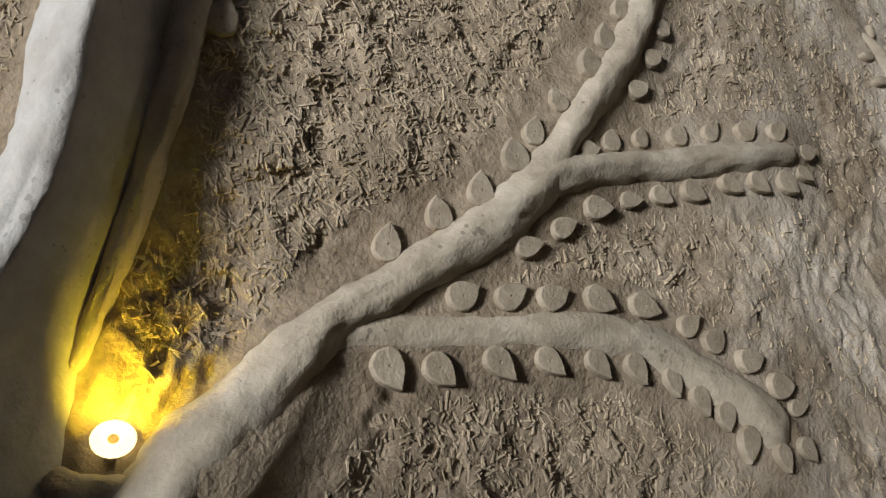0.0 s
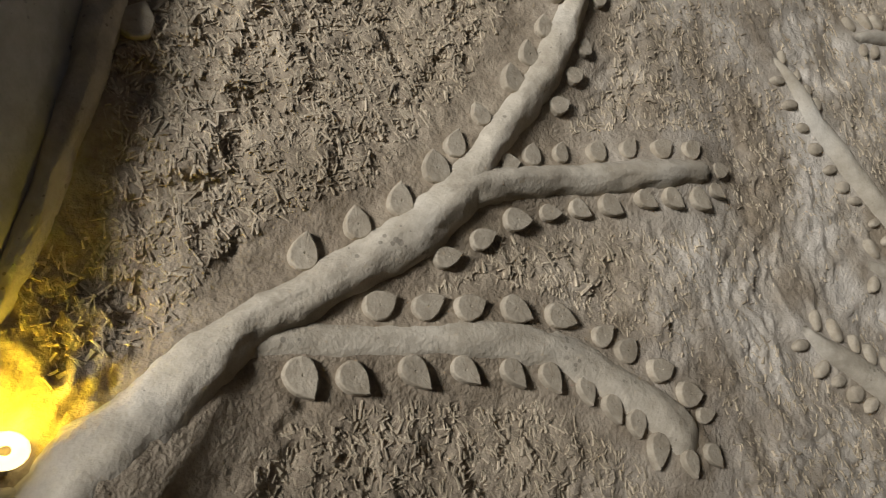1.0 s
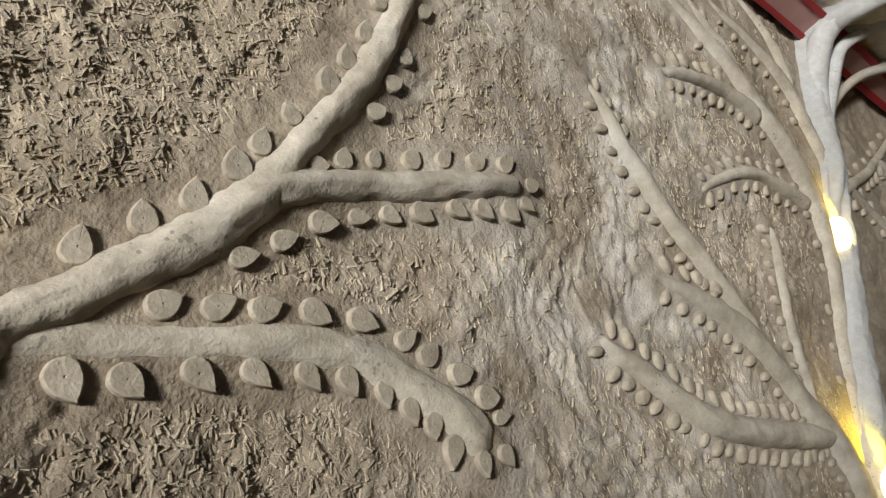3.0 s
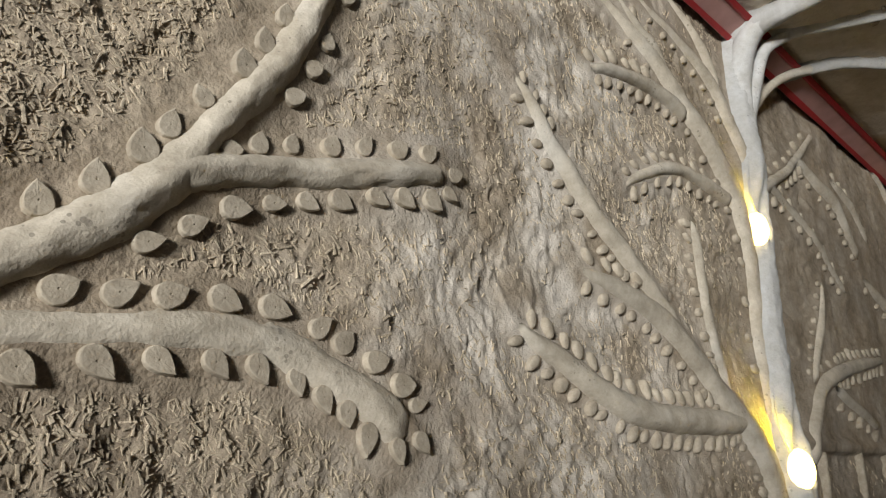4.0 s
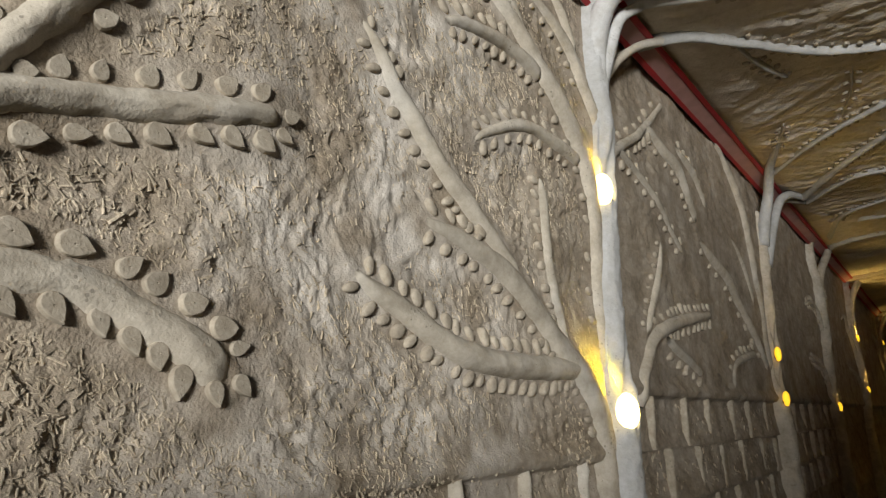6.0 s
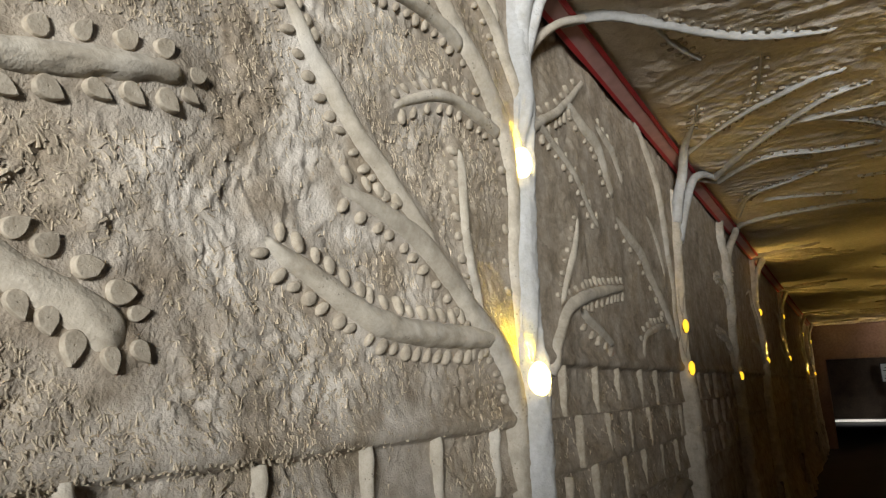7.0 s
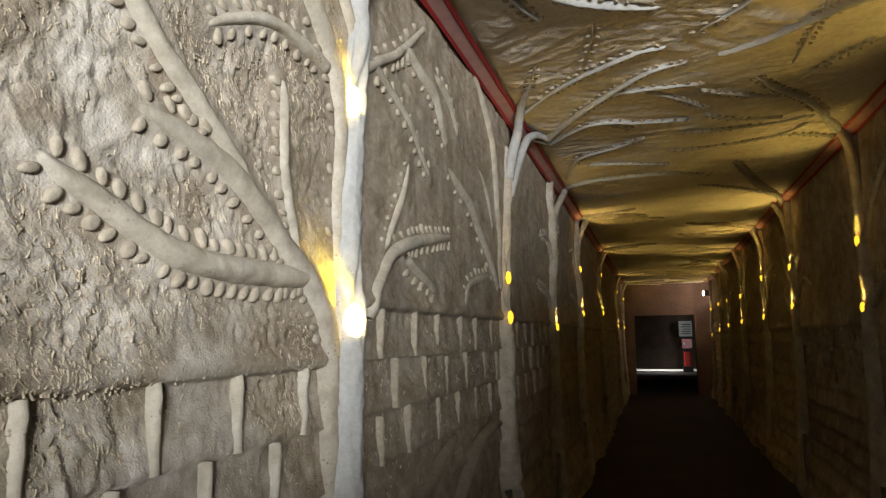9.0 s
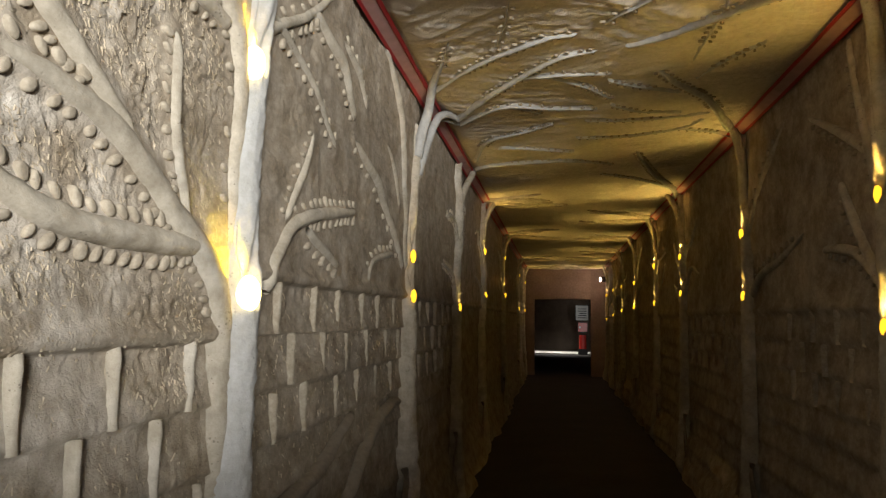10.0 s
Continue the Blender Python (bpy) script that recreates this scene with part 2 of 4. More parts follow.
def ridge(name, points, tall, surface, material, parent, label="", step=0.02, sides=10, rough=0.06, seed=0, flat=1.0, sink=0.008, niches=(), grooves=0.0, profile=0.8, lift=0.0, crest=None):
    """A modelled limb: a rounded ridge that follows points (u, v, half width) on a surface. niches: heights of lamp niches cut into a trunk."""
    line = spline(points, step)
    tangent = np.gradient(line[:, :2], axis=0)
    tangent /= np.linalg.norm(tangent, axis=1)[:, None] + 1e-9
    normal = np.stack([-tangent[:, 1], tangent[:, 0]], 1)
    count, m = len(line), sides + 1
    a = np.pi * np.arange(m) / sides
    c, sn = np.cos(a)[None, :], np.maximum(np.sin(a), 0)[None, :]
    if crest is not None:
        sn = np.where(c > crest, np.sqrt(np.maximum(0, 1 - ((c - crest) / (1 - crest)) ** 2)), np.maximum(0, 1 - (crest - c) / (1 + crest)) ** 1.1)
    i = np.arange(count)[:, None]
    r = line[:, 2][:, None]
    cap = np.sqrt(np.minimum(1.0, 0.25 + 1.1 * np.minimum(i, count - 1 - i) * step / np.maximum(r, 0.004)))
    along = i * step
    bump = 1 + rough * vnoise(along * 28 + seed, c * 2.2 + seed * 1.7, seed) + 0.6 * rough * vnoise(along * 75 + seed, c * 6, seed + 5) + 0.35 * rough * vnoise(along * 160, c * 11 + seed, seed + 6)
    bump = bump + grooves * vnoise(along * 5 + seed, c * 13 + 0.8 * vnoise(along * 3, c, seed), seed + 8)
    h = tall * r * cap * sn ** profile * bump - sink * (1 - sn) + lift
    v = line[:, 1][:, None]
    for z in niches:
        rise = v - z - 0.28 * (c - 0.2) ** 2
        cut = ease(0.0, 0.03, rise) * (1 - ease(0.05, 0.28, rise)) * ease(-0.55, 0.05, c) * (1 - ease(0.72, 1.0, c))
        h = h * (1 - 0.55 * cut)
    w = r * (0.55 + 0.45 * cap) * c * flat * bump
    u2, v2 = line[:, 0][:, None] + normal[:, 0][:, None] * w, v + normal[:, 1][:, None] * w
    if surface is left_wall:
        h = h + wall_base(u2, v2)
    co = surface(u2.ravel(), v2.ravel(), h.ravel())
    verts = np.stack([np.asarray(q, float) for q in co], 1).tolist()
    faces = []
    for q in range(count - 1):
        for k in range(sides):
            faces.append((q * m + k, q * m + k + 1, (q + 1) * m + k + 1, (q + 1) * m + k))
    faces.append(tuple(range(m)))
    faces.append(tuple((count - 1) * m + k for k in range(m)))
    return mesh_object(name, verts, faces, material, parent, label)


def tube(name, points, material, parent, sides=9, rough=0.08, seed=0, label=""):
    """A limb in the round through points (x, y, z, radius)."""
    p = np.array(points, float)
    p = np.vstack([2 * p[0] - p[1], p, 2 * p[-1] - p[-2]])
    line = []
    for i in range(1, len(p) - 2):
        a, b, c, d = p[i - 1], p[i], p[i + 1], p[i + 2]
        for t in np.arange(6) / 6:
            line.append(0.5 * (2 * b + (c - a) * t + (2 * a - 5 * b + 4 * c - d) * t * t + (3 * b - a - 3 * c + d) * t ** 3))
    line.append(p[-2])
    verts, faces = [], []
    for i, q in enumerate(line):
        ahead = Vector(line[min(i + 1, len(line) - 1)][:3]) - Vector(line[max(i - 1, 0)][:3])
        ahead.normalize()
        side = ahead.cross(Vector((1, 0, 0.01))).normalized()
        other = ahead.cross(side)
        for k in range(sides):
            a = 2 * math.pi * k / sides
            r = max(q[3], 0.003) * (1 + rough * float(vnoise(i * 0.9 + seed, k * 1.3, seed)))
            verts.append(Vector(q[:3]) + (side * math.cos(a) + other * math.sin(a)) * r)
    for i in range(len(line) - 1):
        for k in range(sides):
            j = (k + 1) % sides
            faces.append((i * sides + k, i * sides + j, (i + 1) * sides + j, (i + 1) * sides + k))
    faces += [tuple(range(sides)), tuple((len(line) - 1) * sides + k for k in range(sides))]
    return mesh_object(name, verts, faces, material, parent, label)


def leaf_mesh(seed, aspect, point=0.9):
    """A thick clay drop cut flat on top, with a peck in the middle; one unit long, its point at +x, out of the wall along +z."""
    rng = random.Random(seed)
    pts = []
    n = 26
    wide = max(abs(math.sin(a * 0.01) * math.sin(a * 0.005) ** point) for a in range(1, 314))
    bend = rng.uniform(-0.06, 0.06)
    for i in range(n):
        a = 2 * math.pi * i / n
        x = 0.5 * math.cos(a)
        y = 0.5 * aspect * math.sin(a) * abs(math.sin(a / 2)) ** point / wide + bend * (x + 0.5) ** 2
        j = 1 + rng.uniform(-0.018, 0.018)
        pts.append((x * j, y * j))
    verts, faces = [], []
    for z, s in ((-0.1, 1.02), (0.15, 1.0), (0.195, 0.965), (0.212, 0.90)):
        verts += [(x * s - 0.08 * (1 - s), y * s, z + (rng.uniform(-0.006, 0.006) if z > 0 else 0)) for x, y in pts]
    for r, z in ((0.035, 0.212), (0.018, 0.17)):
        verts += [(-0.08 + r * math.cos(2 * math.pi * i / n), r * math.sin(2 * math.pi * i / n), z) for i in range(n)]
    for ring in range(5):
        for i in range(n):
            j = (i + 1) % n
            faces.append((ring * n + i, ring * n + j, (ring + 1) * n + j, (ring + 1) * n + i))
    faces.append(tuple(5 * n + i for i in range(n)))
    me = bpy.data.meshes.new("leaf")
    me.from_pydata(verts, [], faces)
    me.materials.append(LEAF)
    return me


LEAVES = [leaf_mesh(i, a, p) for i, (a, p) in enumerate(((0.70, 0.9), (0.76, 0.75), (0.66, 1.0), (0.80, 0.7)))]


def bead_mesh(seed, aspect):
    """A small rounded pebble of clay, one unit long, pressed on the surface."""
    rng = random.Random(seed)
    n = 12
    shape = [(0.5 * math.cos(2 * math.pi * i / n) * rng.uniform(0.94, 1.06), 0.5 * aspect * math.sin(2 * math.pi * i / n) * rng.uniform(0.94, 1.06)) for i in range(n)]
    verts, faces = [], []
    rings = ((-0.12, 1.0), (0.09, 1.0), (0.155, 0.93), (0.195, 0.78), (0.215, 0.5))
    for z, k in rings:
        verts += [(x * k, y * k, z) for x, y in shape]
    for r in range(len(rings) - 1):
        for i in range(n):
            j = (i + 1) % n
            faces.append((r * n + i, r * n + j, (r + 1) * n + j, (r + 1) * n + i))
    faces.append(tuple((len(rings) - 1) * n + i for i in range(n)))
    me = bpy.data.meshes.new("leaf")
    me.from_pydata(verts, [], faces)
    me.polygons.foreach_set("use_smooth", [True] * len(me.polygons))
    me.materials.append(LEAF)
    return me


STUBS = [bead_mesh(20 + i, a) for i, a in enumerate((0.62, 0.72, 0.55))]


def frame_of(surface):
    """Axes of a surface: along, up, out."""
    o = Vector(surface(0, 0, 0))
    return [Vector(surface(*e)) - o for e in ((1, 0, 0), (0, 1, 0), (0, 0, 1))]


def put_leaf(surface, u, v, size, angle, parent, meshes, rng, h=0.0, thick=1.0):
    au, av, ah = frame_of(surface)
    a = radians(angle)
    x = au * math.cos(a) + av * math.sin(a)
    y = -au * math.sin(a) + av * math.cos(a)
    tilt = rng.uniform(-0.10, 0.10)
    z = (ah + x * tilt + y * rng.uniform(-0.10, 0.10)).normalized()
    m = Matrix((x * size, y * size, z * size * thick)).transposed().to_4x4()
    m.translation = Vector(surface(u, v, h))
    ob = new("leaf", rng.choice(meshes))
    ob.parent = parent
    ob.matrix_world = m
    return ob


def leaves_along(limb_ob, points, surface, side, count, size, start=0.05, stop=0.95, lean=55, gap=0.42, meshes=STUBS, seed=0, thick=1.3):
    """A row of leaves beside a limb."""
    rng = random.Random(seed)
    line = spline(points, 0.01)
    tangent = np.gradient(line[:, :2], axis=0)
    for i in range(count):
        f = start + (stop - start) * (i + 0.5 + rng.uniform(-0.14, 0.14)) / count
        k = min(len(line) - 1, int(f * (len(line) - 1)))
        t = tangent[k] / (np.linalg.norm(tangent[k]) + 1e-9)
        n = np.array([-t[1], t[0]]) * side
        s = size * rng.uniform(0.95, 1.3)
        off = line[k][2] + s * gap
        out = math.degrees(math.atan2(n[1], n[0])) - side * (90 - lean) * -1 + rng.uniform(-14, 14)
        u, v = line[k][0] + n[0] * off, line[k][1] + n[1] * off
        h = float(wall_height(np.array([u]), np.array([v]))[0]) if surface is left_wall else 0.014
        put_leaf(surface, u, v, s, out, limb_ob, meshes, rng, h=h, thick=thick)


def uplight(surface, u, v, h, power, label, big=1.0, cone=96, bulb=WARM, side=0.0, into=None, ring=False):
    """A lamp in a niche: socket, warm bulb, and the beam that it sends up the wall."""
    thing = new("wall_uplight")
    tagged(thing, label, "wall lamp", "uplights on the tree trunks")
    if surface is left_wall:
        h += float(wall_base(u, v))
    thing.matrix_world = Matrix.Translation(Vector(surface(u, v, h)))
    bm = bmesh.new()
    bmesh.ops.create_cone(bm, segments=12, radius1=0.009 * big, radius2=0.008 * big, depth=0.02 * big, cap_ends=True)
    bmesh.ops.translate(bm, verts=bm.verts, vec=(0, 0.016 * big if surface is left_wall else -0.016 * big, 0.006 * big))
    part("socket", bm, SOCKET, thing)
    bm = bmesh.new()
    if ring:
        for i in range(20):
            for k in range(8):
                a, b = 2 * math.pi * i / 20, 2 * math.pi * k / 8
                r = 0.0095 + 0.0055 * math.cos(b)
                bm.verts.new((r * math.cos(a) * 1.15, 0.006 * math.sin(b), 0.016 + r * math.sin(a)))
        bm.verts.ensure_lookup_table()
        for i in range(20):
            for k in range(8):
                bm.faces.new([bm.verts[q] for q in (i * 8 + k, i * 8 + (k + 1) % 8, (i + 1) % 20 * 8 + (k + 1) % 8, (i + 1) % 20 * 8 + k)])
    else:
        bmesh.ops.create_uvsphere(bm, u_segments=14, v_segments=9, radius=0.021 * big)
        for q in bm.verts:
            tall = 1.5 if bulb is HOT else 2.3
            q.co.x, q.co.z = q.co.x * (1.0 if bulb is HOT else 0.8) * (1 - 9 * max(0, q.co.z)), q.co.z * tall + 0.026 * big
    part("bulb", bm, bulb, thing, "glowing warm yellow bulb", smooth=True)
    data = bpy.data.lights.new("uplight_beam", "SPOT")
    data.energy, data.color = power, (1.0, 0.67, 0.17) if into is None else (1.0, 0.72, 0.05)
    data.spot_size, data.spot_blend, data.shadow_soft_size = radians(cone), 0.9, 0.012
    lamp = new("uplight_beam", data)
    lamp.matrix_world = look(surface(u, v + 0.07 * big, h), surface(u + side, v + 1.0, h + 0.45)) if into is None else look(surface(u, v + 0.06 * big, h + 0.03), surface(u + side, v + (0.09 if ring else 0.15), into))
    return thing


# ---- the trees modelled on the left wall: (along, up, half width) ----
TRUNK1 = [(0.335, 0.0, 0.07), (0.337, 0.6, 0.06), (0.316, 1.2, 0.078), (0.316, 1.62, 0.074), (0.324, 1.74, 0.064), (0.344, 1.86, 0.057), (0.348, 1.98, 0.062), (0.349, 2.09, 0.063), (0.348, 2.3, 0.062), (0.346, 2.6, 0.058), (0.344, 2.99, 0.054)]
LIMBS1 = {
    "main": [(0.395, 1.40, 0.05), (0.415, 1.50, 0.05), (0.447, 1.583, 0.047), (0.487, 1.647, 0.042), (0.519, 1.690, 0.035), (0.551, 1.740, 0.027), (0.596, 1.786, 0.023), (0.641, 1.816, 0.025), (0.700, 1.862, 0.027), (0.767, 1.915, 0.029), (0.81, 1.967, 0.027), (0.842, 2.022, 0.022), (0.876, 2.076, 0.023), (0.917, 2.135, 0.024), (0.957, 2.209, 0.024), (0.982, 2.275, 0.023), (1.003, 2.345, 0.021), (1.03, 2.45, 0.019), (1.08, 2.58, 0.014)],
    "right": [(0.765, 1.92, 0.018), (0.80, 1.957, 0.022), (0.845, 1.983, 0.024), (0.89, 1.997, 0.022), (0.967, 2.021, 0.022), (1.071, 2.051, 0.022), (1.154, 2.074, 0.022), (1.238, 2.097, 0.018)],
    "low": [(0.535, 1.728, 0.010), (0.575, 1.752, 0.014), (0.625, 1.769, 0.016), (0.704, 1.777, 0.017), (0.802, 1.790, 0.018), (0.882, 1.797, 0.020), (0.952, 1.795, 0.022), (1.017, 1.775, 0.023), (1.083, 1.745, 0.024), (1.134, 1.718, 0.025), (1.170, 1.690, 0.024)],
}
TRUNK2 = [(2.44, 0.0, 0.10), (2.425, 0.7, 0.074), (2.425, 1.2, 0.063), (2.445, 1.45, 0.060), (2.455, 1.58, 0.058), (2.467, 1.72, 0.054), (2.477, 1.95, 0.049), (2.482, 2.12, 0.047), (2.488, 2.24, 0.047), (2.50, 2.38, 0.045), (2.51, 2.55, 0.045), (2.516, 2.75, 0.046), (2.52, 2.88, 0.044), (2.525, 2.99, 0.038)]
LIMBS2 = {
    "long": [(1.414, 2.360, 0.008), (1.461, 2.319, 0.018), (1.510, 2.265, 0.021), (1.578, 2.209, 0.024), (1.668, 2.137, 0.026), (1.745, 2.088, 0.027), (1.827, 2.036, 0.025), (1.914, 1.987, 0.02), (1.968, 1.945, 0.014)],
    "fork": [(1.605, 2.015, 0.014), (1.674, 2.006, 0.022), (1.776, 1.992, 0.027), (1.885, 1.960, 0.033), (1.977, 1.915, 0.036), (2.074, 1.862, 0.038), (2.176, 1.800, 0.042), (2.257, 1.748, 0.044), (2.325, 1.680, 0.046), (2.368, 1.600, 0.046), (2.388, 1.48, 0.045), (2.392, 1.3, 0.045), (2.40, 1.0, 0.04)],
    "bow": [(1.415, 1.882, 0.012), (1.469, 1.855, 0.021), (1.548, 1.829, 0.026), (1.632, 1.796, 0.029), (1.724, 1.765, 0.030), (1.849, 1.750, 0.030), (1.994, 1.748, 0.031), (2.133, 1.754, 0.031), (2.24, 1.757, 0.03)],
    "slim": [(2.094, 2.243, 0.010), (2.104, 2.193, 0.018), (2.108, 2.120, 0.019), (2.112, 2.034, 0.020), (2.138, 1.953, 0.020), (2.179, 1.875, 0.019), (2.215, 1.795, 0.015)],
    "curl": [(1.795, 2.245, 0.010), (1.852, 2.283, 0.015), (1.948, 2.331, 0.018), (2.051, 2.364, 0.020), (2.158, 2.371, 0.022), (2.255, 2.368, 0.024), (2.34, 2.360, 0.024)],
    "sickle": [(1.700, 2.505, 0.014), (1.778, 2.532, 0.020), (1.879, 2.554, 0.023), (1.988, 2.565, 0.025), (2.074, 2.556, 0.027), (2.125, 2.536, 0.026)],
    "broad": [(1.72, 2.78, 0.010), (1.80, 2.745, 0.020), (1.876, 2.715, 0.026), (1.965, 2.676, 0.032), (2.057, 2.625, 0.037), (2.152, 2.561, 0.042), (2.252, 2.495, 0.045), (2.338, 2.419, 0.047), (2.395, 2.334, 0.046), (2.425, 2.235, 0.042), (2.438, 2.1, 0.04), (2.438, 1.9, 0.034), (2.435, 1.7, 0.025)],
    "broad_twig": [(1.83, 2.83, 0.008), (1.897, 2.769, 0.014), (1.946, 2.735, 0.017), (2.011, 2.698, 0.02), (2.062, 2.645, 0.018)],
    "steep": [(1.93, 2.86, 0.010), (2.004, 2.827, 0.016), (2.122, 2.807, 0.022), (2.248, 2.774, 0.027), (2.350, 2.720, 0.034), (2.425, 2.634, 0.037), (2.482, 2.552, 0.036), (2.515, 2.46, 0.032)],
    "arm": [(2.508, 2.66, 0.018), (2.535, 2.78, 0.019), (2.585, 2.90, 0.018), (2.63, 2.98, 0.017)],
    "side_arm": [(2.52, 2.70, 0.016), (2.62, 2.80, 0.019), (2.74, 2.88, 0.02), (2.85, 2.94, 0.021), (2.91, 2.99, 0.022)],
    "steep_twig": [(2.10, 2.95, 0.010), (2.177, 2.921, 0.015), (2.252, 2.873, 0.02), (2.325, 2.801, 0.023), (2.376, 2.730, 0.022)],
}
TRUNK3 = [(4.62, 0.0, 0.13), (4.61, 0.5, 0.09), (4.61, 1.1, 0.062), (4.61, 1.5, 0.054), (4.64, 1.75, 0.048), (4.69, 2.0, 0.042), (4.74, 2.3, 0.038), (4.78, 2.5, 0.037), (4.80, 2.68, 0.030), (4.805, 2.80, 0.014)]
LIMBS3 = {
    "hook": [(2.66, 1.66, 0.03), (2.695, 1.753, 0.03), (2.739, 1.793, 0.03), (2.833, 1.878, 0.03), (2.995, 1.939, 0.028), (3.254, 1.993, 0.026), (3.573, 2.044, 0.018)],
    "hook_twig": [(2.968, 1.894, 0.022), (3.124, 1.848, 0.024), (3.336, 1.788, 0.022)],
    "stem": [(2.781, 1.891, 0.02), (2.878, 2.022, 0.022), (2.956, 2.139, 0.02), (3.010, 2.257, 0.014)],
    "fan": [(2.62, 2.52, 0.02), (2.722, 2.509, 0.022), (2.853, 2.480, 0.022), (2.970, 2.438, 0.022), (3.099, 2.369, 0.022), (3.279, 2.257, 0.016)],
    "crest": [(2.60, 2.46, 0.02), (2.697, 2.518, 0.024), (2.959, 2.671, 0.022), (3.215, 2.879, 0.018)],
    "frond": [(2.98, 2.70, 0.02), (3.051, 2.700, 0.026), (3.153, 2.662, 0.03), (3.302, 2.623, 0.032), (3.426, 2.517, 0.03), (3.514, 2.441, 0.022)],
    "frond_twig": [(3.30, 2.72, 0.015), (3.378, 2.701, 0.022), (3.551, 2.661, 0.025), (3.697, 2.547, 0.018)],
    "tall": [(3.95, 2.95, 0.02), (4.076, 2.922, 0.028), (4.274, 2.783, 0.034), (4.400, 2.594, 0.034), (4.47, 2.344, 0.032), (4.52, 2.123, 0.03), (4.56, 1.859, 0.028)],
    "wave": [(3.52, 2.36, 0.015), (3.656, 2.320, 0.028), (3.915, 2.236, 0.034), (4.093, 2.119, 0.03), (4.287, 1.992, 0.03), (4.44, 1.86, 0.024)],
    "wave_twig": [(4.05, 2.48, 0.012), (4.148, 2.433, 0.02), (4.282, 2.304, 0.024), (4.353, 2.189, 0.018)],
    "arch": [(3.80, 1.74, 0.02), (3.820, 1.807, 0.02), (3.925, 1.870, 0.022), (4.222, 1.924, 0.02)],
}

# leaves beside the limbs of the first tree: along, up, length, direction of the point
LEAVES_MAIN = [(0.633, 1.862, 0.047, 84), (0.686, 1.903, 0.043, 103), (0.734, 1.939, 0.046, 90), (0.775, 1.989, 0.046, 108), (0.802, 2.027, 0.042, 80), (0.441, 2.068, 0.05, 85)]
LEAVES_UP = [(0.836, 2.077, 0.035, 125), (0.885, 2.145, 0.047, 111), (0.912, 2.194, 0.042, 98), (0.937, 2.245, 0.04, 99), (1.008, 2.237, 0.034, 87), (0.990, 2.186, 0.037, 40), (0.965, 2.132, 0.038, 32),
             (0.955, 2.31, 0.04, 100), (0.975, 2.38, 0.04, 100), (1.04, 2.33, 0.036, 40), (1.06, 2.41, 0.036, 40)]
LEAVES_RIGHT_TOP = [(0.880, 2.021, 0.032, 13), (0.917, 2.045, 0.036, 88), (0.966, 2.062, 0.035, 82), (1.028, 2.081, 0.040, 76), (1.084, 2.099, 0.041, 65), (1.143, 2.111, 0.042, 47), (1.204, 2.126, 0.042, 54), (1.268, 2.108, 0.036, 27)]
LEAVES_RIGHT_LOW = [(0.798, 1.883, 0.041, 18), (0.845, 1.915, 0.042, 26), (0.895, 1.949, 0.046, 3), (0.949, 1.971, 0.037, 6), (0.999, 1.987, 0.039, -23), (1.050, 2.003, 0.043, -17), (1.109, 2.021, 0.043, -22), (1.158, 2.033, 0.044, -34), (1.216, 2.046, 0.045, -35), (1.255, 2.068, 0.036, -34)]
LEAVES_LOW_TOP = [(0.721, 1.819, 0.044, 39), (0.778, 1.825, 0.046, 29), (0.829, 1.831, 0.045, 32), (0.893, 1.835, 0.047, -20), (0.961, 1.836, 0.05, -15), (1.029, 1.824, 0.042, 40), (1.064, 1.809, 0.042, 56), (1.116, 1.788, 0.046, 21), (1.164, 1.760, 0.047, 4), (1.193, 1.735, 0.036, 10)]
LEAVES_LOW_BASE = [(0.644, 1.733, 0.049, -54), (0.698, 1.737, 0.045, -38), (0.766, 1.749, 0.049, -46), (0.828, 1.757, 0.045, -43), (0.891, 1.761, 0.044, -53), (0.944, 1.761, 0.044, -61), (0.997, 1.751, 0.040, -74), (1.037, 1.732, 0.042, -68), (1.073, 1.717, 0.039, -76), (1.106, 1.686, 0.049, -95), (1.155, 1.672, 0.039, -78), (1.198, 1.683, 0.040, -55)]

SEGMENTS = []
for group_of_limbs in (LIMBS1, LIMBS2, LIMBS3):
    for pts in group_of_limbs.values():
        line = spline(pts, 0.05)
        SEGMENTS += [(a, b) for a, b in zip(line[:-1], line[1:])]
for pts in (TRUNK1, TRUNK2, TRUNK3):
    line = spline(pts, 0.25)
    SEGMENTS += [(a, b) for a, b in zip(line[:-1], line[1:])]


def limb_gap(x, z):
    """Distance from the nearest limb's edge."""
    x, z = np.asarray(x, float), np.asarray(z, float)
    best = np.full(x.shape, 9.0)
    for a, b in SEGMENTS:
        d = b - a
        t = np.clip(((x - a[0]) * d[0] + (z - a[1]) * d[1]) / (d[0] ** 2 + d[1] ** 2 + 1e-9), 0, 1)
        best = np.minimum(best, np.hypot(x - a[0] - t * d[0], z - a[1] - t * d[1]) - a[2])
    return best


def chop(x, z):
    """How thickly chopped straw lies on the wall, 0 to 1."""
    patch = 0.5 + 0.5 * vnoise(x * 5, z * 5, 3)
    left = 1 - ease(0.95, 1.35, x + 0.25 * (1.9 - z))
    return np.clip(0.35 + 0.75 * left, 0, 1) * (0.45 + 0.55 * patch)


COURSES = [(1.525, 1.345), (1.345, 1.175), (1.175, 1.0)]


def course_top(x):
    return np.where(x < 2.45, 1.525, 1.70)


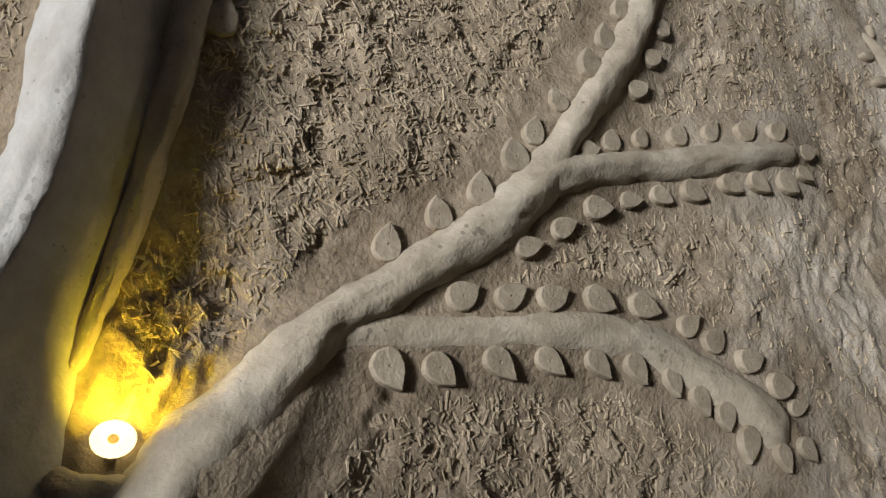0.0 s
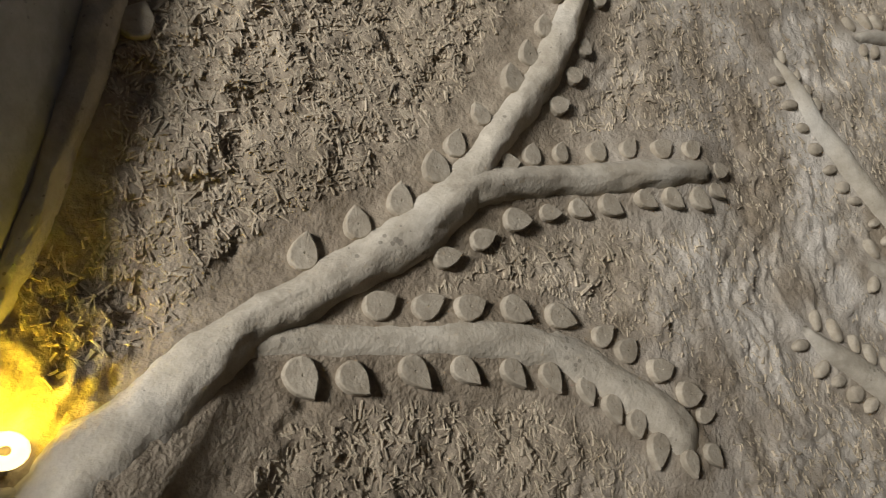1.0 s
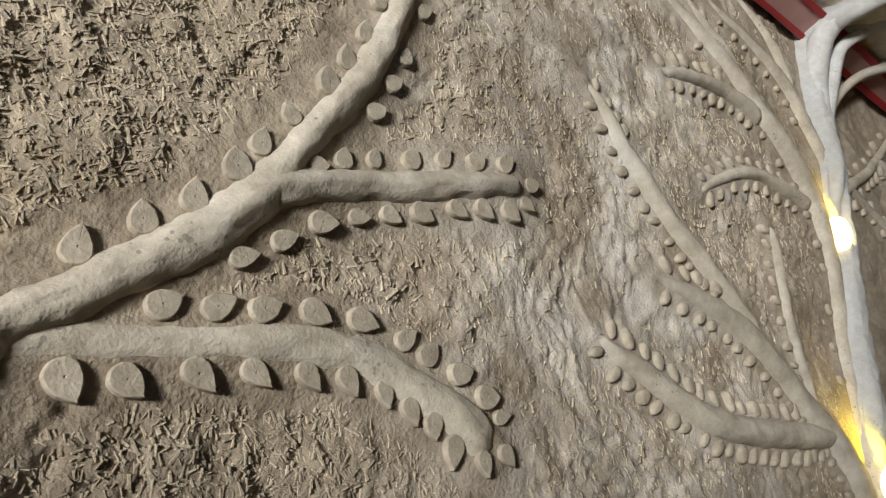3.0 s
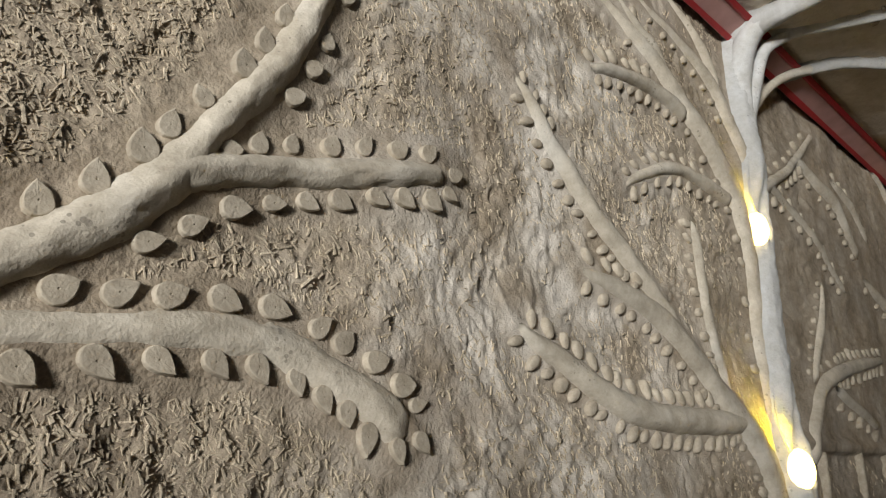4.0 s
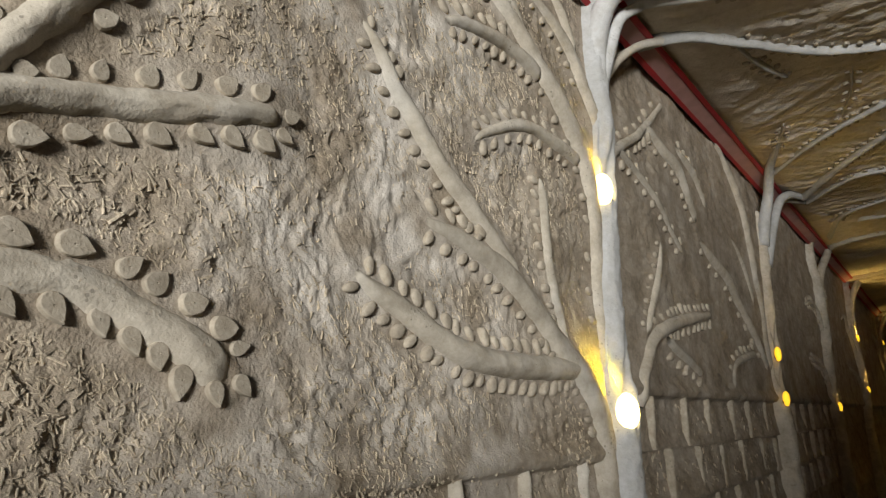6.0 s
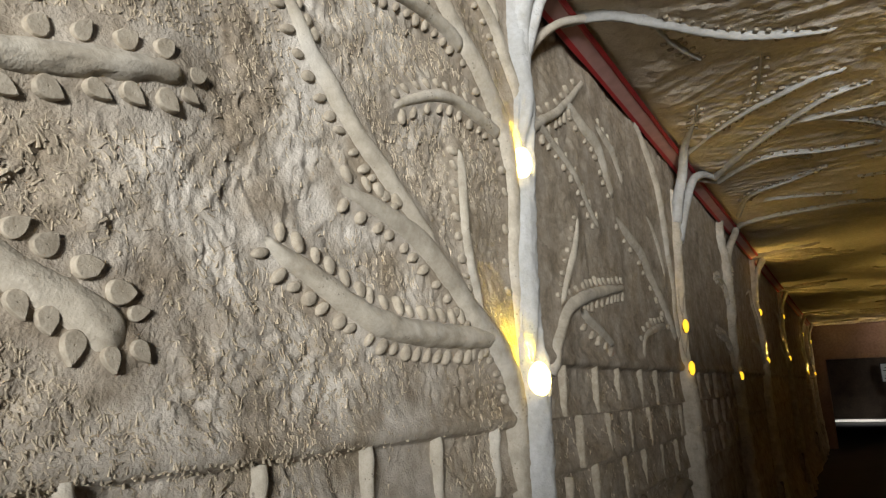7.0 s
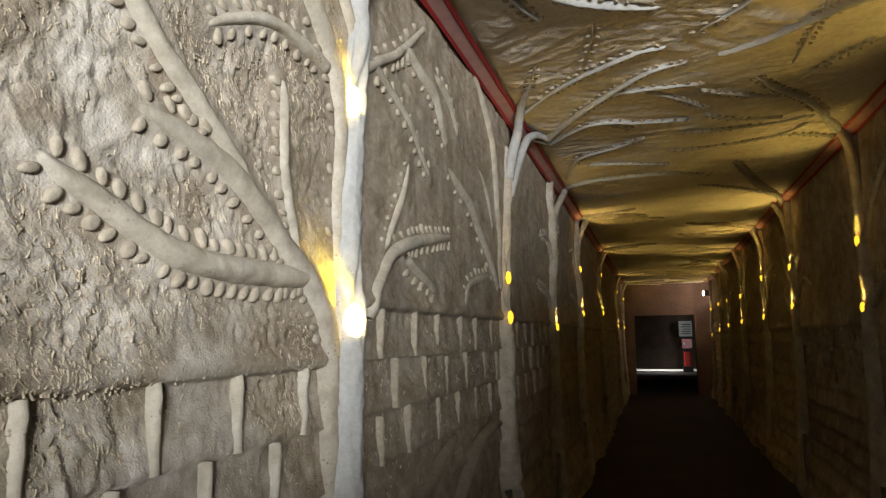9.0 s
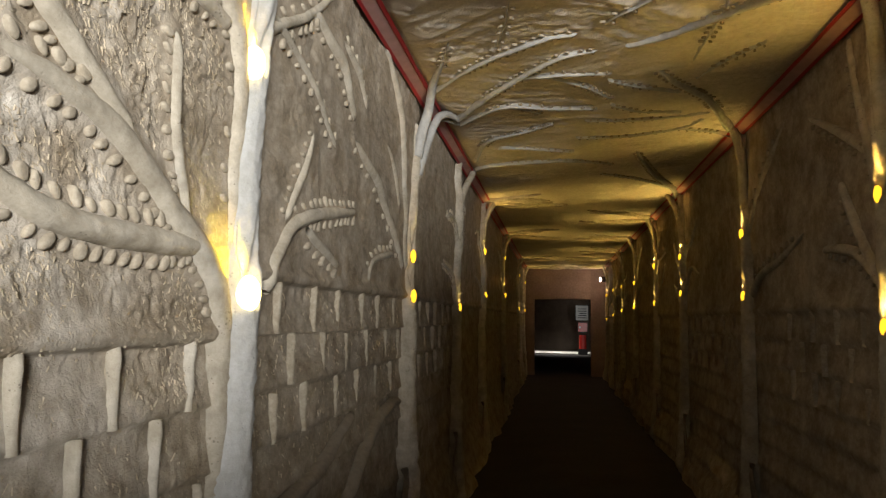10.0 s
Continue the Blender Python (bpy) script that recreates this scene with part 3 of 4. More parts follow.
def wall_height(x, z, gap=None, course=None):
    x, z = np.asarray(x, float), np.asarray(z, float)
    gap = limb_gap(x, z) if gap is None else gap
    margin = (0.085 - 0.035 * ease(1.2, 1.5, x)) * (0.35 + 0.65 * ease(0.48, 0.6, x))
    roughness = 0.12 + 0.88 * ease(0.25 * margin, margin, gap + 0.016 * vnoise(x * 14, z * 14, 9))
    shelf = 1.525 if course is None else course
    roughness = roughness * (1 - 0.75 * np.exp(-((z - shelf - 0.018) / 0.03) ** 2) * (x < 2.4))
    c = chop(x, z)
    pocket = np.exp(-((x - 0.44) / 0.07) ** 2 - ((z - 1.72) / 0.08) ** 2)
    roughness = np.maximum(roughness, 1.9 * pocket)
    h = wall_base(x, z)
    wx, wz = x + 0.045 * vnoise(x * 5.3, z * 4.7, 21) + 0.012 * vnoise(x * 19, z * 21, 23), z + 0.045 * vnoise(x * 4.9, z * 5.1, 22) + 0.012 * vnoise(x * 20, z * 18, 24)
    rx, rz = 0.82 * wx + 0.57 * wz, -0.57 * wx + 0.82 * wz
    sx, sz = 0.45 * wx - 0.89 * wz, 0.89 * wx + 0.45 * wz
    lumps = 0.007 * vnoise(rx * 20, rz * 17, 4) + 0.006 * vnoise(sx * 44, sz * 38, 5) + 0.0052 * vnoise(rx * 92, rz * 70, 6)
    pits = -0.003 * ease(0.55, 0.85, vnoise(wx * 33, wz * 27, 16))
    lean = wx + 0.3 * wz
    strands = 0.0018 * vnoise(lean * 46, wz * 21, 7) + 0.0022 * vnoise(lean * 105, wz * 44, 8)
    right = ease(1.0, 1.3, x)
    smooth_patch = ease(-0.35, 0.35, vnoise(x * 2.7 + 4, z * 2.1, 12)) * ease(1.0, 1.3, x)
    h = h + roughness * (1 - 0.5 * smooth_patch) * ((0.5 + 0.28 * c - 0.08 * right) * (lumps + pits) + (0.35 + 0.6 * right) * (1 - 0.65 * smooth_patch) * strands) + 0.0016 * roughness * right * vnoise(x * 13, z * 10, 27) + 0.0014 * roughness * right * vnoise(x * 61 + 9, z * 53, 28) * (0.4 + 0.6 * vnoise(x * 7, z * 7, 29))
    # smeared clay that runs up to the limbs
    h = h + 0.009 * np.exp(-np.maximum(gap, 0) / 0.020)
    # the swelling under the foot of the lowest limb
    along = (x - 0.44) * 0.66 + (z - 1.58) * 0.75
    under = (x - 0.44) * 0.75 - (z - 1.58) * 0.66
    h = h + 0.036 * np.exp(-(np.maximum(under, 0) / 0.085) ** 2) * ease(-0.05, 0.0, under) * (1 - ease(0.06, 0.22, along)) * ease(-0.5, -0.2, along)
    # courses of modelled blocks below
    top = course_top(x) if course is None else course
    below = ease(0.0, 0.012, top - z)
    step = np.mod(top - z, 0.172) / 0.172
    h = h + below * (-0.020 + 0.020 * step ** 1.5) + 0.015 * np.exp(-((z - top - 0.018) / 0.024) ** 2)
    h = h + ease(0.55, 0.05, z) * (0.10 + 0.05 * vnoise(x * 3, z * 4, 15))
    return h


def sheet(name, us, vs, heights, surface, material, back=0.25, parent=None, label=""):
    """A relief sheet with a slab behind it."""
    nu, nv = len(us), len(vs)
    u, v = np.meshgrid(us, vs, indexing="ij")
    co = np.array(surface(u.ravel(), v.ravel(), heights.ravel()), dtype=object)
    co = np.stack([np.broadcast_to(np.asarray(c, float), u.size) for c in co], 1)
    idx = np.arange(nu * nv).reshape(nu, nv)
    quads = np.stack([idx[:-1, :-1], idx[1:, :-1], idx[1:, 1:], idx[:-1, 1:]], -1).reshape(-1, 4)
    corners = [(us[0], vs[0]), (us[-1], vs[0]), (us[-1], vs[-1]), (us[0], vs[-1])]
    slab = np.array([surface(a, b, -back) for a, b in corners], float)
    base = nu * nv
    co = np.vstack([co, slab])
    rim = [list(idx[:, 0]), list(idx[-1, :]), list(idx[::-1, -1]), list(idx[0, ::-1])]
    me = bpy.data.meshes.new(name)
    extra = [[*r, base + (i + 1) % 4, base + i] for i, r in enumerate(rim)] + [[base, base + 1, base + 2, base + 3]]
    loops = np.concatenate([quads.ravel(), np.concatenate([np.array(e) for e in extra])]).astype(np.int32)
    sizes = np.concatenate([np.full(len(quads), 4), [len(e) for e in extra]]).astype(np.int32)
    starts = np.concatenate([[0], np.cumsum(sizes)[:-1]]).astype(np.int32)
    me.vertices.add(len(co))
    me.vertices.foreach_set("co", co.astype(np.float32).ravel())
    me.loops.add(len(loops))
    me.loops.foreach_set("vertex_index", loops)
    me.polygons.add(len(sizes))
    me.polygons.foreach_set("loop_start", starts)
    me.polygons.foreach_set("loop_total", sizes)
    smooth = np.ones(len(sizes), bool)
    smooth[len(quads):] = False
    me.polygons.foreach_set("use_smooth", smooth)
    me.update(calc_edges=True)
    me.validate()
    me.materials.append(material)
    ob = new(name, me)
    ob.parent = parent
    return ob


def steps(*runs):
    out = []
    for a, b, s in runs:
        out += list(np.arange(a, b - s * 0.5, s))
    return np.array(out + [runs[-1][1]])


# ---- structure ----
US = steps((BACK, -0.3, 0.04), (-0.3, 0.15, 0.012), (0.15, 1.4, 0.0038), (1.4, 2.6, 0.0056), (2.6, 4.6, 0.014), (4.6, 9.0, 0.04), (9.0, END, 0.1))
VS = steps((0.0, 1.0, 0.03), (1.0, 1.4, 0.012), (1.4, 2.4, 0.0042), (2.4, CEIL, 0.008))
GU, GV = np.meshgrid(US, VS, indexing="ij")
GAP = np.full(GU.shape, 9.0)
near = US < 4.8
GAP[near] = limb_gap(GU[near], GV[near])
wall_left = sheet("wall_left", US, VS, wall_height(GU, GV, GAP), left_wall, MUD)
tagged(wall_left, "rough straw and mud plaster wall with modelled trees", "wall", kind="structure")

RU = steps((1.0, 3.0, 0.03), (3.0, 9.0, 0.03), (9.0, END, 0.1))
RV = steps((0.0, CEIL, 0.025))
RGU, RGV = np.meshgrid(RU, RV, indexing="ij")
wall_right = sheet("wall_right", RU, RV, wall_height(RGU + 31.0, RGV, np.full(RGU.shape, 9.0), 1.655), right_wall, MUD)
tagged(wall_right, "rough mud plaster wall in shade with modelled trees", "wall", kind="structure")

CU = steps((MOUTH, 2.0, 0.05), (2.0, 7.5, 0.012), (7.5, END, 0.04))
CV = steps((-WIDTH, 0.0, 0.018))
CGU, CGV = np.meshgrid(CU, CV, indexing="ij")
EDGE = ease(0.06, 0.22, np.minimum(-CGV, CGV + WIDTH))
wav = CGU + 0.25 * vnoise(CGU * 1.3, CGV * 1.1, 41)
roof_relief = 0.006 * vnoise(CGU * 1.2, CGV * 1.1, 40) + 0.006 * vnoise(wav * 9, CGV * 2.0, 42) + 0.009 * np.abs(vnoise(wav * 20, CGV * 3.5, 43)) + 0.006 * vnoise(wav * 38 + CGV * 6, CGV * 7, 45) + 0.006 * vnoise(CGU * 40, CGV * 36, 44)
roof_relief = roof_relief * EDGE - 0.012 * (1 - EDGE)
ceiling = sheet("ceiling", CU, CV, roof_relief, ceiling_face, ROOF, back=0.2)
tagged(ceiling, "rippled mud plaster ceiling with modelled branches", "ceiling", kind="structure")

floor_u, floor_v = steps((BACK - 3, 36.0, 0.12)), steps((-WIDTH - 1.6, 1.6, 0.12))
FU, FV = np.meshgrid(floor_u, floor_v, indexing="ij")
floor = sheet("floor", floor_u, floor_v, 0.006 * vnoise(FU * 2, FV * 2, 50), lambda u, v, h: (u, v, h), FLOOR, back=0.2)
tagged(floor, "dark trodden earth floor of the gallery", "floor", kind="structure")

# added out of view: stops daylight past the third tree, lets it reach the ceiling
tagged(box("wall_side", (-1.7, -WIDTH - 0.25, 0), (1.0, -WIDTH, 2.35), MUD, bevel=0.02), "added unseen side wall, kept low to shape the daylight", "wall", kind="structure")
ground_u, ground_v = steps((-30, 12.0, 0.6)), steps((-30.0, -WIDTH - 1.7, 0.6))
NU, NV = np.meshgrid(ground_u, ground_v, indexing="ij")
tagged(sheet("ground", ground_u, ground_v, -0.02 + 0.01 * vnoise(NU, NV, 52), lambda u, v, h: (u, v, h), YARD, back=0.2), "dusty pale ground outside the gallery", "ground", kind="structure")
# added out of view: keeps court daylight off the lower left wall
tagged(box("wall_court", (-1.25, -2.24, 0), (-1.05, -0.02, 1.66), MUD, bevel=0.02), "added unseen low wall that shades the foot of the left wall", "wall", kind="structure")
# pale reflector added out of view, to lift the ceiling by bounced light
tagged(box("pavement_bounce", (BACK - 3, -WIDTH - 1.55, 0.0), (-0.6, -0.02, 0.03), YARD, bevel=0.005), "added unseen pale paving that bounces daylight to the ceiling", "pavement", kind="structure")
# end wall with its doorway, and the dark passage beyond
DOOR = (-1.86, -0.29, 2.14)
for nm, lo, hi in (("wall_end_1", (END, -WIDTH - 0.25, 0), (END + 0.3, DOOR[0], CEIL + 0.2)), ("wall_end_2", (END, DOOR[1], 0), (END + 0.3, 0.25, CEIL + 0.2)), ("wall_end_3", (END, DOOR[0], DOOR[2]), (END + 0.3, DOOR[1], CEIL + 0.2))):
    tagged(box(nm, lo, hi, ENDWALL), "brown clay end wall with an open doorway", "wall", kind="structure")
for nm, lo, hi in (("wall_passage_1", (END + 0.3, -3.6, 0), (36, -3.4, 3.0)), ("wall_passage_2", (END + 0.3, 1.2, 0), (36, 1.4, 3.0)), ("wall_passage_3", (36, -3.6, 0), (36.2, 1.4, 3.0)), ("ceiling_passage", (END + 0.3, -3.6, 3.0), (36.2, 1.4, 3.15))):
    tagged(box(nm, lo, hi, PASSAGE), "dark wall of the passage past the doorway", "wall", kind="structure")
tagged(box("pavement", (32.3, -2.6, 0.0), (34.3, 0.6, 0.03), YARD, bevel=0.005), "bright concrete strip in daylight past the doorway", "pavement", kind="structure")


# red painted band along the top of each wall
def band(surface, name):
    spec = ((0.0, 1.0, PINK, 0.0), (0.0, 0.2, RED, 0.005), (0.84, 1.0, RED, 0.005))
    top = None
    for a, b, mat, lift in spec:
        us = np.arange(MOUTH, END, 0.25)
        verts, faces = [], []
        for i, u in enumerate(us):
            for f in (a, b):
                w = 0.007 * float(vnoise(u * 3.0, f * 5, 61)) if 0.01 < f < 0.99 else 0.012 * float(vnoise(u * 4.0, f, 62))
                f2 = f + w * 3
                v, h = CEIL - 0.045 + 0.035 * f2, 0.016 + 0.09 * f2
                verts.append(surface(u, v - lift, h + lift))
        for i in range(len(us) - 1):
            faces.append((2 * i, 2 * i + 1, 2 * i + 3, 2 * i + 2))
        n = len(verts)
        verts += [surface(u, CEIL + 0.03, -0.02) for u in us]
        for i in range(len(us) - 1):
            faces.append((2 * i, 2 * i + 2, n + i + 1, n + i))
            faces.append((2 * i + 1, n + i, n + i + 1, 2 * i + 3))
        if top is None:
            top = mesh_object(name, verts, faces, mat, smooth=False)
            tagged(top, "faded red painted cornice band along the ceiling", "trim", kind="structure")
        else:
            mesh_object("border", verts, faces, mat, top, "dark red painted line", smooth=False)


band(left_wall, "trim_left")
band(right_wall, "trim_right")


# ---- trees ----
def tree(x, label):
    ob = new("relief_tree")
    ob.matrix_world = Matrix.Identity(4)
    return tagged(ob, label, "relief tree", "modelled trees along the gallery")


t1 = tree(0.33, "large modelled clay tree with leafy limbs on the wall")
ridge("trunk", TRUNK1, 1.45, left_wall, PALE, t1, "pale limewashed trunk", step=0.008, sides=44, rough=0.035, seed=3, grooves=0.03, profile=1.0, crest=0.08)
ridge("rib", [(0.37, 1.70, 0.010), (0.388, 1.80, 0.014), (0.402, 1.92, 0.017), (0.410, 2.05, 0.019), (0.412, 2.25, 0.018), (0.405, 2.5, 0.014)], 1.6, left_wall, LIMB, t1, "dark side rib of the trunk", step=0.012, sides=12, rough=0.12, seed=4)
for k, pts in enumerate(([(0.365, 1.628, 0.013), (0.385, 1.616, 0.015), (0.412, 1.613, 0.016), (0.438, 1.622, 0.014)], [(0.29, 1.65, 0.014), (0.26, 1.635, 0.016), (0.22, 1.64, 0.016), (0.18, 1.68, 0.013), (0.12, 1.78, 0.01)])):
    ridge("lip", pts, 1.9, left_wall, LIMB, t1, "clay lip of the lamp pocket", step=0.006, sides=12, rough=0.12, seed=140 + k)
made = {}
for i, (k, pts) in enumerate(LIMBS1.items()):
    pts = [(a, b, w * (1.35 if k == "low" else 1.12)) for a, b, w in pts]
    made[k] = ridge("limb", pts, {"low": 0.62, "main": 0.95}.get(k, 1.05), left_wall, LIMB, t1, step=0.007, sides=20, rough=0.085, seed=10 + i, profile=1.0)
rng = random.Random(5)
for k, rows in (("main", LEAVES_MAIN), ("main", LEAVES_UP), ("right", LEAVES_RIGHT_TOP), ("right", LEAVES_RIGHT_LOW), ("low", LEAVES_LOW_TOP), ("low", LEAVES_LOW_BASE)):
    for u, v, size, ang in rows:
        put_leaf(left_wall, u, v, size * 0.92, ang, made[k], LEAVES, rng, h=float(wall_height(np.array([u]), np.array([v]))[0]) + 0.002, thick=0.88)

t2 = tree(2.45, "pale modelled tree with many leafy limbs on the wall")
ridge("trunk", TRUNK2, 1.35, left_wall, PALE, t2, "whitewashed smooth trunk", step=0.009, sides=30, rough=0.05, seed=31, niches=(1.60, 2.26), grooves=0.015)
made2 = {}
for i, (k, pts) in enumerate(LIMBS2.items()):
    made2[k] = ridge("limb", pts, 0.8 if k in ("fork", "broad", "steep") else 1.15, left_wall, LIMB, t2, step=0.012, sides=10, rough=0.07, seed=40 + i)
for k, side, n, size, a, b in (("long", -1, 12, 0.028, 0.05, 0.78), ("long", 1, 4, 0.024, 0.02, 0.22), ("fork", -1, 17, 0.030, 0.0, 0.6), ("fork", 1, 4, 0.034, 0.0, 0.14), ("bow", -1, 19, 0.032, 0.0, 0.97), ("bow", 1, 17, 0.034, 0.02, 0.97),
                               ("slim", -1, 9, 0.028, 0.0, 0.85), ("curl", 1, 9, 0.026, 0.02, 0.8), ("curl", -1, 9, 0.028, 0.02, 0.95), ("sickle", 1, 6, 0.034, 0.0, 0.7), ("sickle", -1, 9, 0.030, 0.0, 0.98),
                               ("broad", -1, 12, 0.030, 0.1, 0.9), ("broad_twig", 1, 4, 0.028, 0.1, 0.9), ("steep", -1, 8, 0.028, 0.1, 0.75), ("steep_twig", 1, 4, 0.026, 0.1, 0.9)):
    leaves_along(made2[k], LIMBS2[k], left_wall, side, n, size, a, b, seed=len(k) * 7 + n + side)

t3 = tree(4.58, "modelled tree of grey clay beside block courses")
ridge("trunk", TRUNK3, 1.35, left_wall, LIMB, t3, step=0.016, sides=18, rough=0.07, seed=61, niches=(1.68, 1.915))
made3 = {}
for i, (k, pts) in enumerate(LIMBS3.items()):
    made3[k] = ridge("limb", pts, 0.95, left_wall, LIMB, t3, step=0.03, sides=8, rough=0.08, seed=70 + i)
for k, side, n, size, a, b in (("hook", 1, 12, 0.034, 0.3, 1.0), ("hook", -1, 10, 0.034, 0.4, 1.0), ("hook_twig", -1, 5, 0.04, 0.1, 1.0), ("stem", 1, 8, 0.028, 0.0, 1.0), ("fan", -1, 9, 0.034, 0.1, 1.0), ("fan", 1, 7, 0.03, 0.2, 1.0),
                               ("crest", 1, 6, 0.034, 0.2, 0.9), ("crest", -1, 6, 0.034, 0.2, 0.7), ("frond", -1, 8, 0.034, 0.1, 1.0), ("frond_twig", 1, 6, 0.034, 0.1, 1.0), ("wave", -1, 9, 0.04, 0.0, 0.9), ("arch", 1, 7, 0.036, 0.1, 1.0)):
    leaves_along(made3[k], LIMBS3[k], left_wall, side, n, size, a, b, seed=len(k) * 5 + n + side)

# branches that the trees send over the ceiling: (along, across, half width)
CEILING_LIMBS = {
    "t2": [[(2.91, 0.01, 0.022), (2.91, -0.06, 0.022), (2.95, -0.21, 0.023), (3.14, -0.38, 0.025), (3.37, -0.58, 0.023), (3.50, -0.79, 0.02), (3.56, -0.95, 0.014)],
           [(3.14, -0.34, 0.014), (3.36, -0.38, 0.016), (3.54, -0.44, 0.01)],
           [(2.63, -0.06, 0.02), (2.66, -0.18, 0.02), (2.74, -0.34, 0.02), (2.84, -0.60, 0.018), (2.86, -0.95, 0.012)],
           [(2.52, 0.02, 0.045), (2.515, -0.10, 0.04), (2.50, -0.30, 0.034), (2.55, -0.6, 0.025), (2.7, -0.95, 0.016)]],
    "t3": [[(5.37, -0.19, 0.026), (4.88, -0.46, 0.025), (4.58, -0.66, 0.024), (4.29, -0.89, 0.02), (4.21, -1.09, 0.012)],
           [(4.56, -0.66, 0.018), (4.54, -0.94, 0.019), (4.57, -1.19, 0.01)], [(4.59, -0.85, 0.013), (4.77, -1.05, 0.013), (5.04, -1.23, 0.008)],
           [(5.50, -0.19, 0.02), (5.25, -0.38, 0.019), (5.09, -0.57, 0.02), (5.17, -0.83, 0.018), (5.23, -1.15, 0.01)], [(5.12, -0.61, 0.014), (5.30, -0.78, 0.01)],
           [(4.84, -0.09, 0.014), (4.51, -0.31, 0.016), (4.30, -0.48, 0.02), (4.14, -0.66, 0.022), (4.01, -0.84, 0.02), (3.99, -0.98, 0.012)]],
    "rows": [[(4.18, -0.55, 0.005), (3.88, -0.63, 0.006), (3.61, -0.67, 0.005)], [(3.90, -1.10, 0.006), (3.79, -1.17, 0.012), (3.69, -1.26, 0.014), (3.4, -1.45, 0.016)], [(4.35, -0.24, 0.006), (4.05, -0.33, 0.005)]],
    "r4": [[(4.18, -1.23, 0.012), (4.07, -1.41, 0.02), (3.90, -1.58, 0.022), (3.75, -1.74, 0.024), (3.58, -2.0, 0.026), (3.64, -2.24, 0.026)],
           [(4.43, -1.61, 0.006), (4.05, -1.62, 0.007), (3.74, -1.63, 0.006)], [(4.72, -1.68, 0.006), (4.45, -1.78, 0.007), (4.22, -1.92, 0.006)]],
    "r6": [[(5.77, -2.11, 0.034), (5.15, -1.85, 0.026), (4.92, -1.70, 0.023), (4.74, -1.56, 0.02), (4.55, -1.45, 0.012)],
           [(4.94, -1.63, 0.013), (4.81, -1.38, 0.014), (4.69, -1.18, 0.008)], [(5.55, -1.89, 0.012), (5.77, -1.75, 0.014), (5.95, -1.38, 0.014), (5.97, -1.03, 0.008)],
           [(6.03, -2.18, 0.016), (5.86, -2.0, 0.014), (5.77, -1.75, 0.012)], [(5.39, -1.90, 0.012), (5.46, -1.68, 0.014), (5.52, -1.39, 0.014), (5.51, -1.08, 0.008)], [(5.37, -1.71, 0.012), (5.30, -1.42, 0.014), (5.16, -1.23, 0.008)]],
    "l6": [[(7.1, -0.10, 0.026), (6.9, -0.21, 0.024), (6.78, -0.45, 0.022), (6.72, -0.96, 0.02), (6.9, -1.40, 0.01)], [(6.65, -0.17, 0.022), (5.98, -0.35, 0.02), (5.73, -0.65, 0.018), (5.55, -0.86, 0.01)], [(6.26, -0.40, 0.012), (6.2, -0.52, 0.018), (6.42, -1.03, 0.01)]],
    "r8": [[(8.6, -2.2, 0.03), (8.17, -2.12, 0.03), (7.40, -1.82, 0.024), (6.49, -1.55, 0.012)], [(8.1, -2.1, 0.02), (7.6, -1.7, 0.016), (7.3, -1.3, 0.01)]],
}


def roof_branches(owner, key, seed):
    for j, pts in enumerate(CEILING_LIMBS[key]):
        b = ridge("branch", pts, 1.25, ceiling_face, PALE, owner, step=0.02, sides=10, rough=0.09, seed=seed + j, sink=0.02, lift=0.008)
        n = max(5, int(12 * math.dist(pts[0][:2], pts[-1][:2])))
        for side in (1, -1):
            leaves_along(b, pts, ceiling_face, side, n, 0.024, 0.0 if key == "rows" else 0.35, 1.0, gap=0.6, seed=seed + j + 30 * side, thick=1.2)


roof_branches(t2, "t2", 90)
roof_branches(t3, "t3", 95)
roof_branches(t3, "rows", 105)


for k, pts in enumerate(([(4.79, -0.02, 2.58, 0.036), (4.80, -0.05, 2.74, 0.034), (4.79, -0.09, 2.88, 0.030), (4.60, -0.15, 2.98, 0.024), (4.27, -0.27, 2.997, 0.012)],
                         [(4.79, -0.03, 2.46, 0.026), (4.86, -0.06, 2.64, 0.026), (5.02, -0.10, 2.88, 0.028), (5.20, -0.14, 2.975, 0.027), (5.37, -0.19, 2.995, 0.026)],
                         [(4.85, -0.05, 2.64, 0.02), (5.0, -0.07, 2.83, 0.02), (5.25, -0.09, 2.96, 0.019), (5.50, -0.19, 2.995, 0.02)])):
    tube("arm", pts, PALE, t3, seed=k)
for k, pts in enumerate(([(2.52, -0.03, 2.66, 0.024), (2.555, -0.06, 2.80, 0.022), (2.60, -0.09, 2.93, 0.020), (2.66, -0.16, 2.992, 0.019)], [(2.516, -0.015, 2.62, 0.040), (2.52, -0.03, 2.84, 0.040), (2.518, -0.10, 2.97, 0.036), (2.51, -0.26, 2.995, 0.03)],
                         [(2.54, -0.01, 2.66, 0.012), (2.70, -0.035, 2.84, 0.015), (2.84, -0.07, 2.95, 0.017), (2.93, -0.14, 2.99, 0.019)])):
    tube("arm", pts, PALE if k < 2 else LIMB, t2, seed=20 + k)


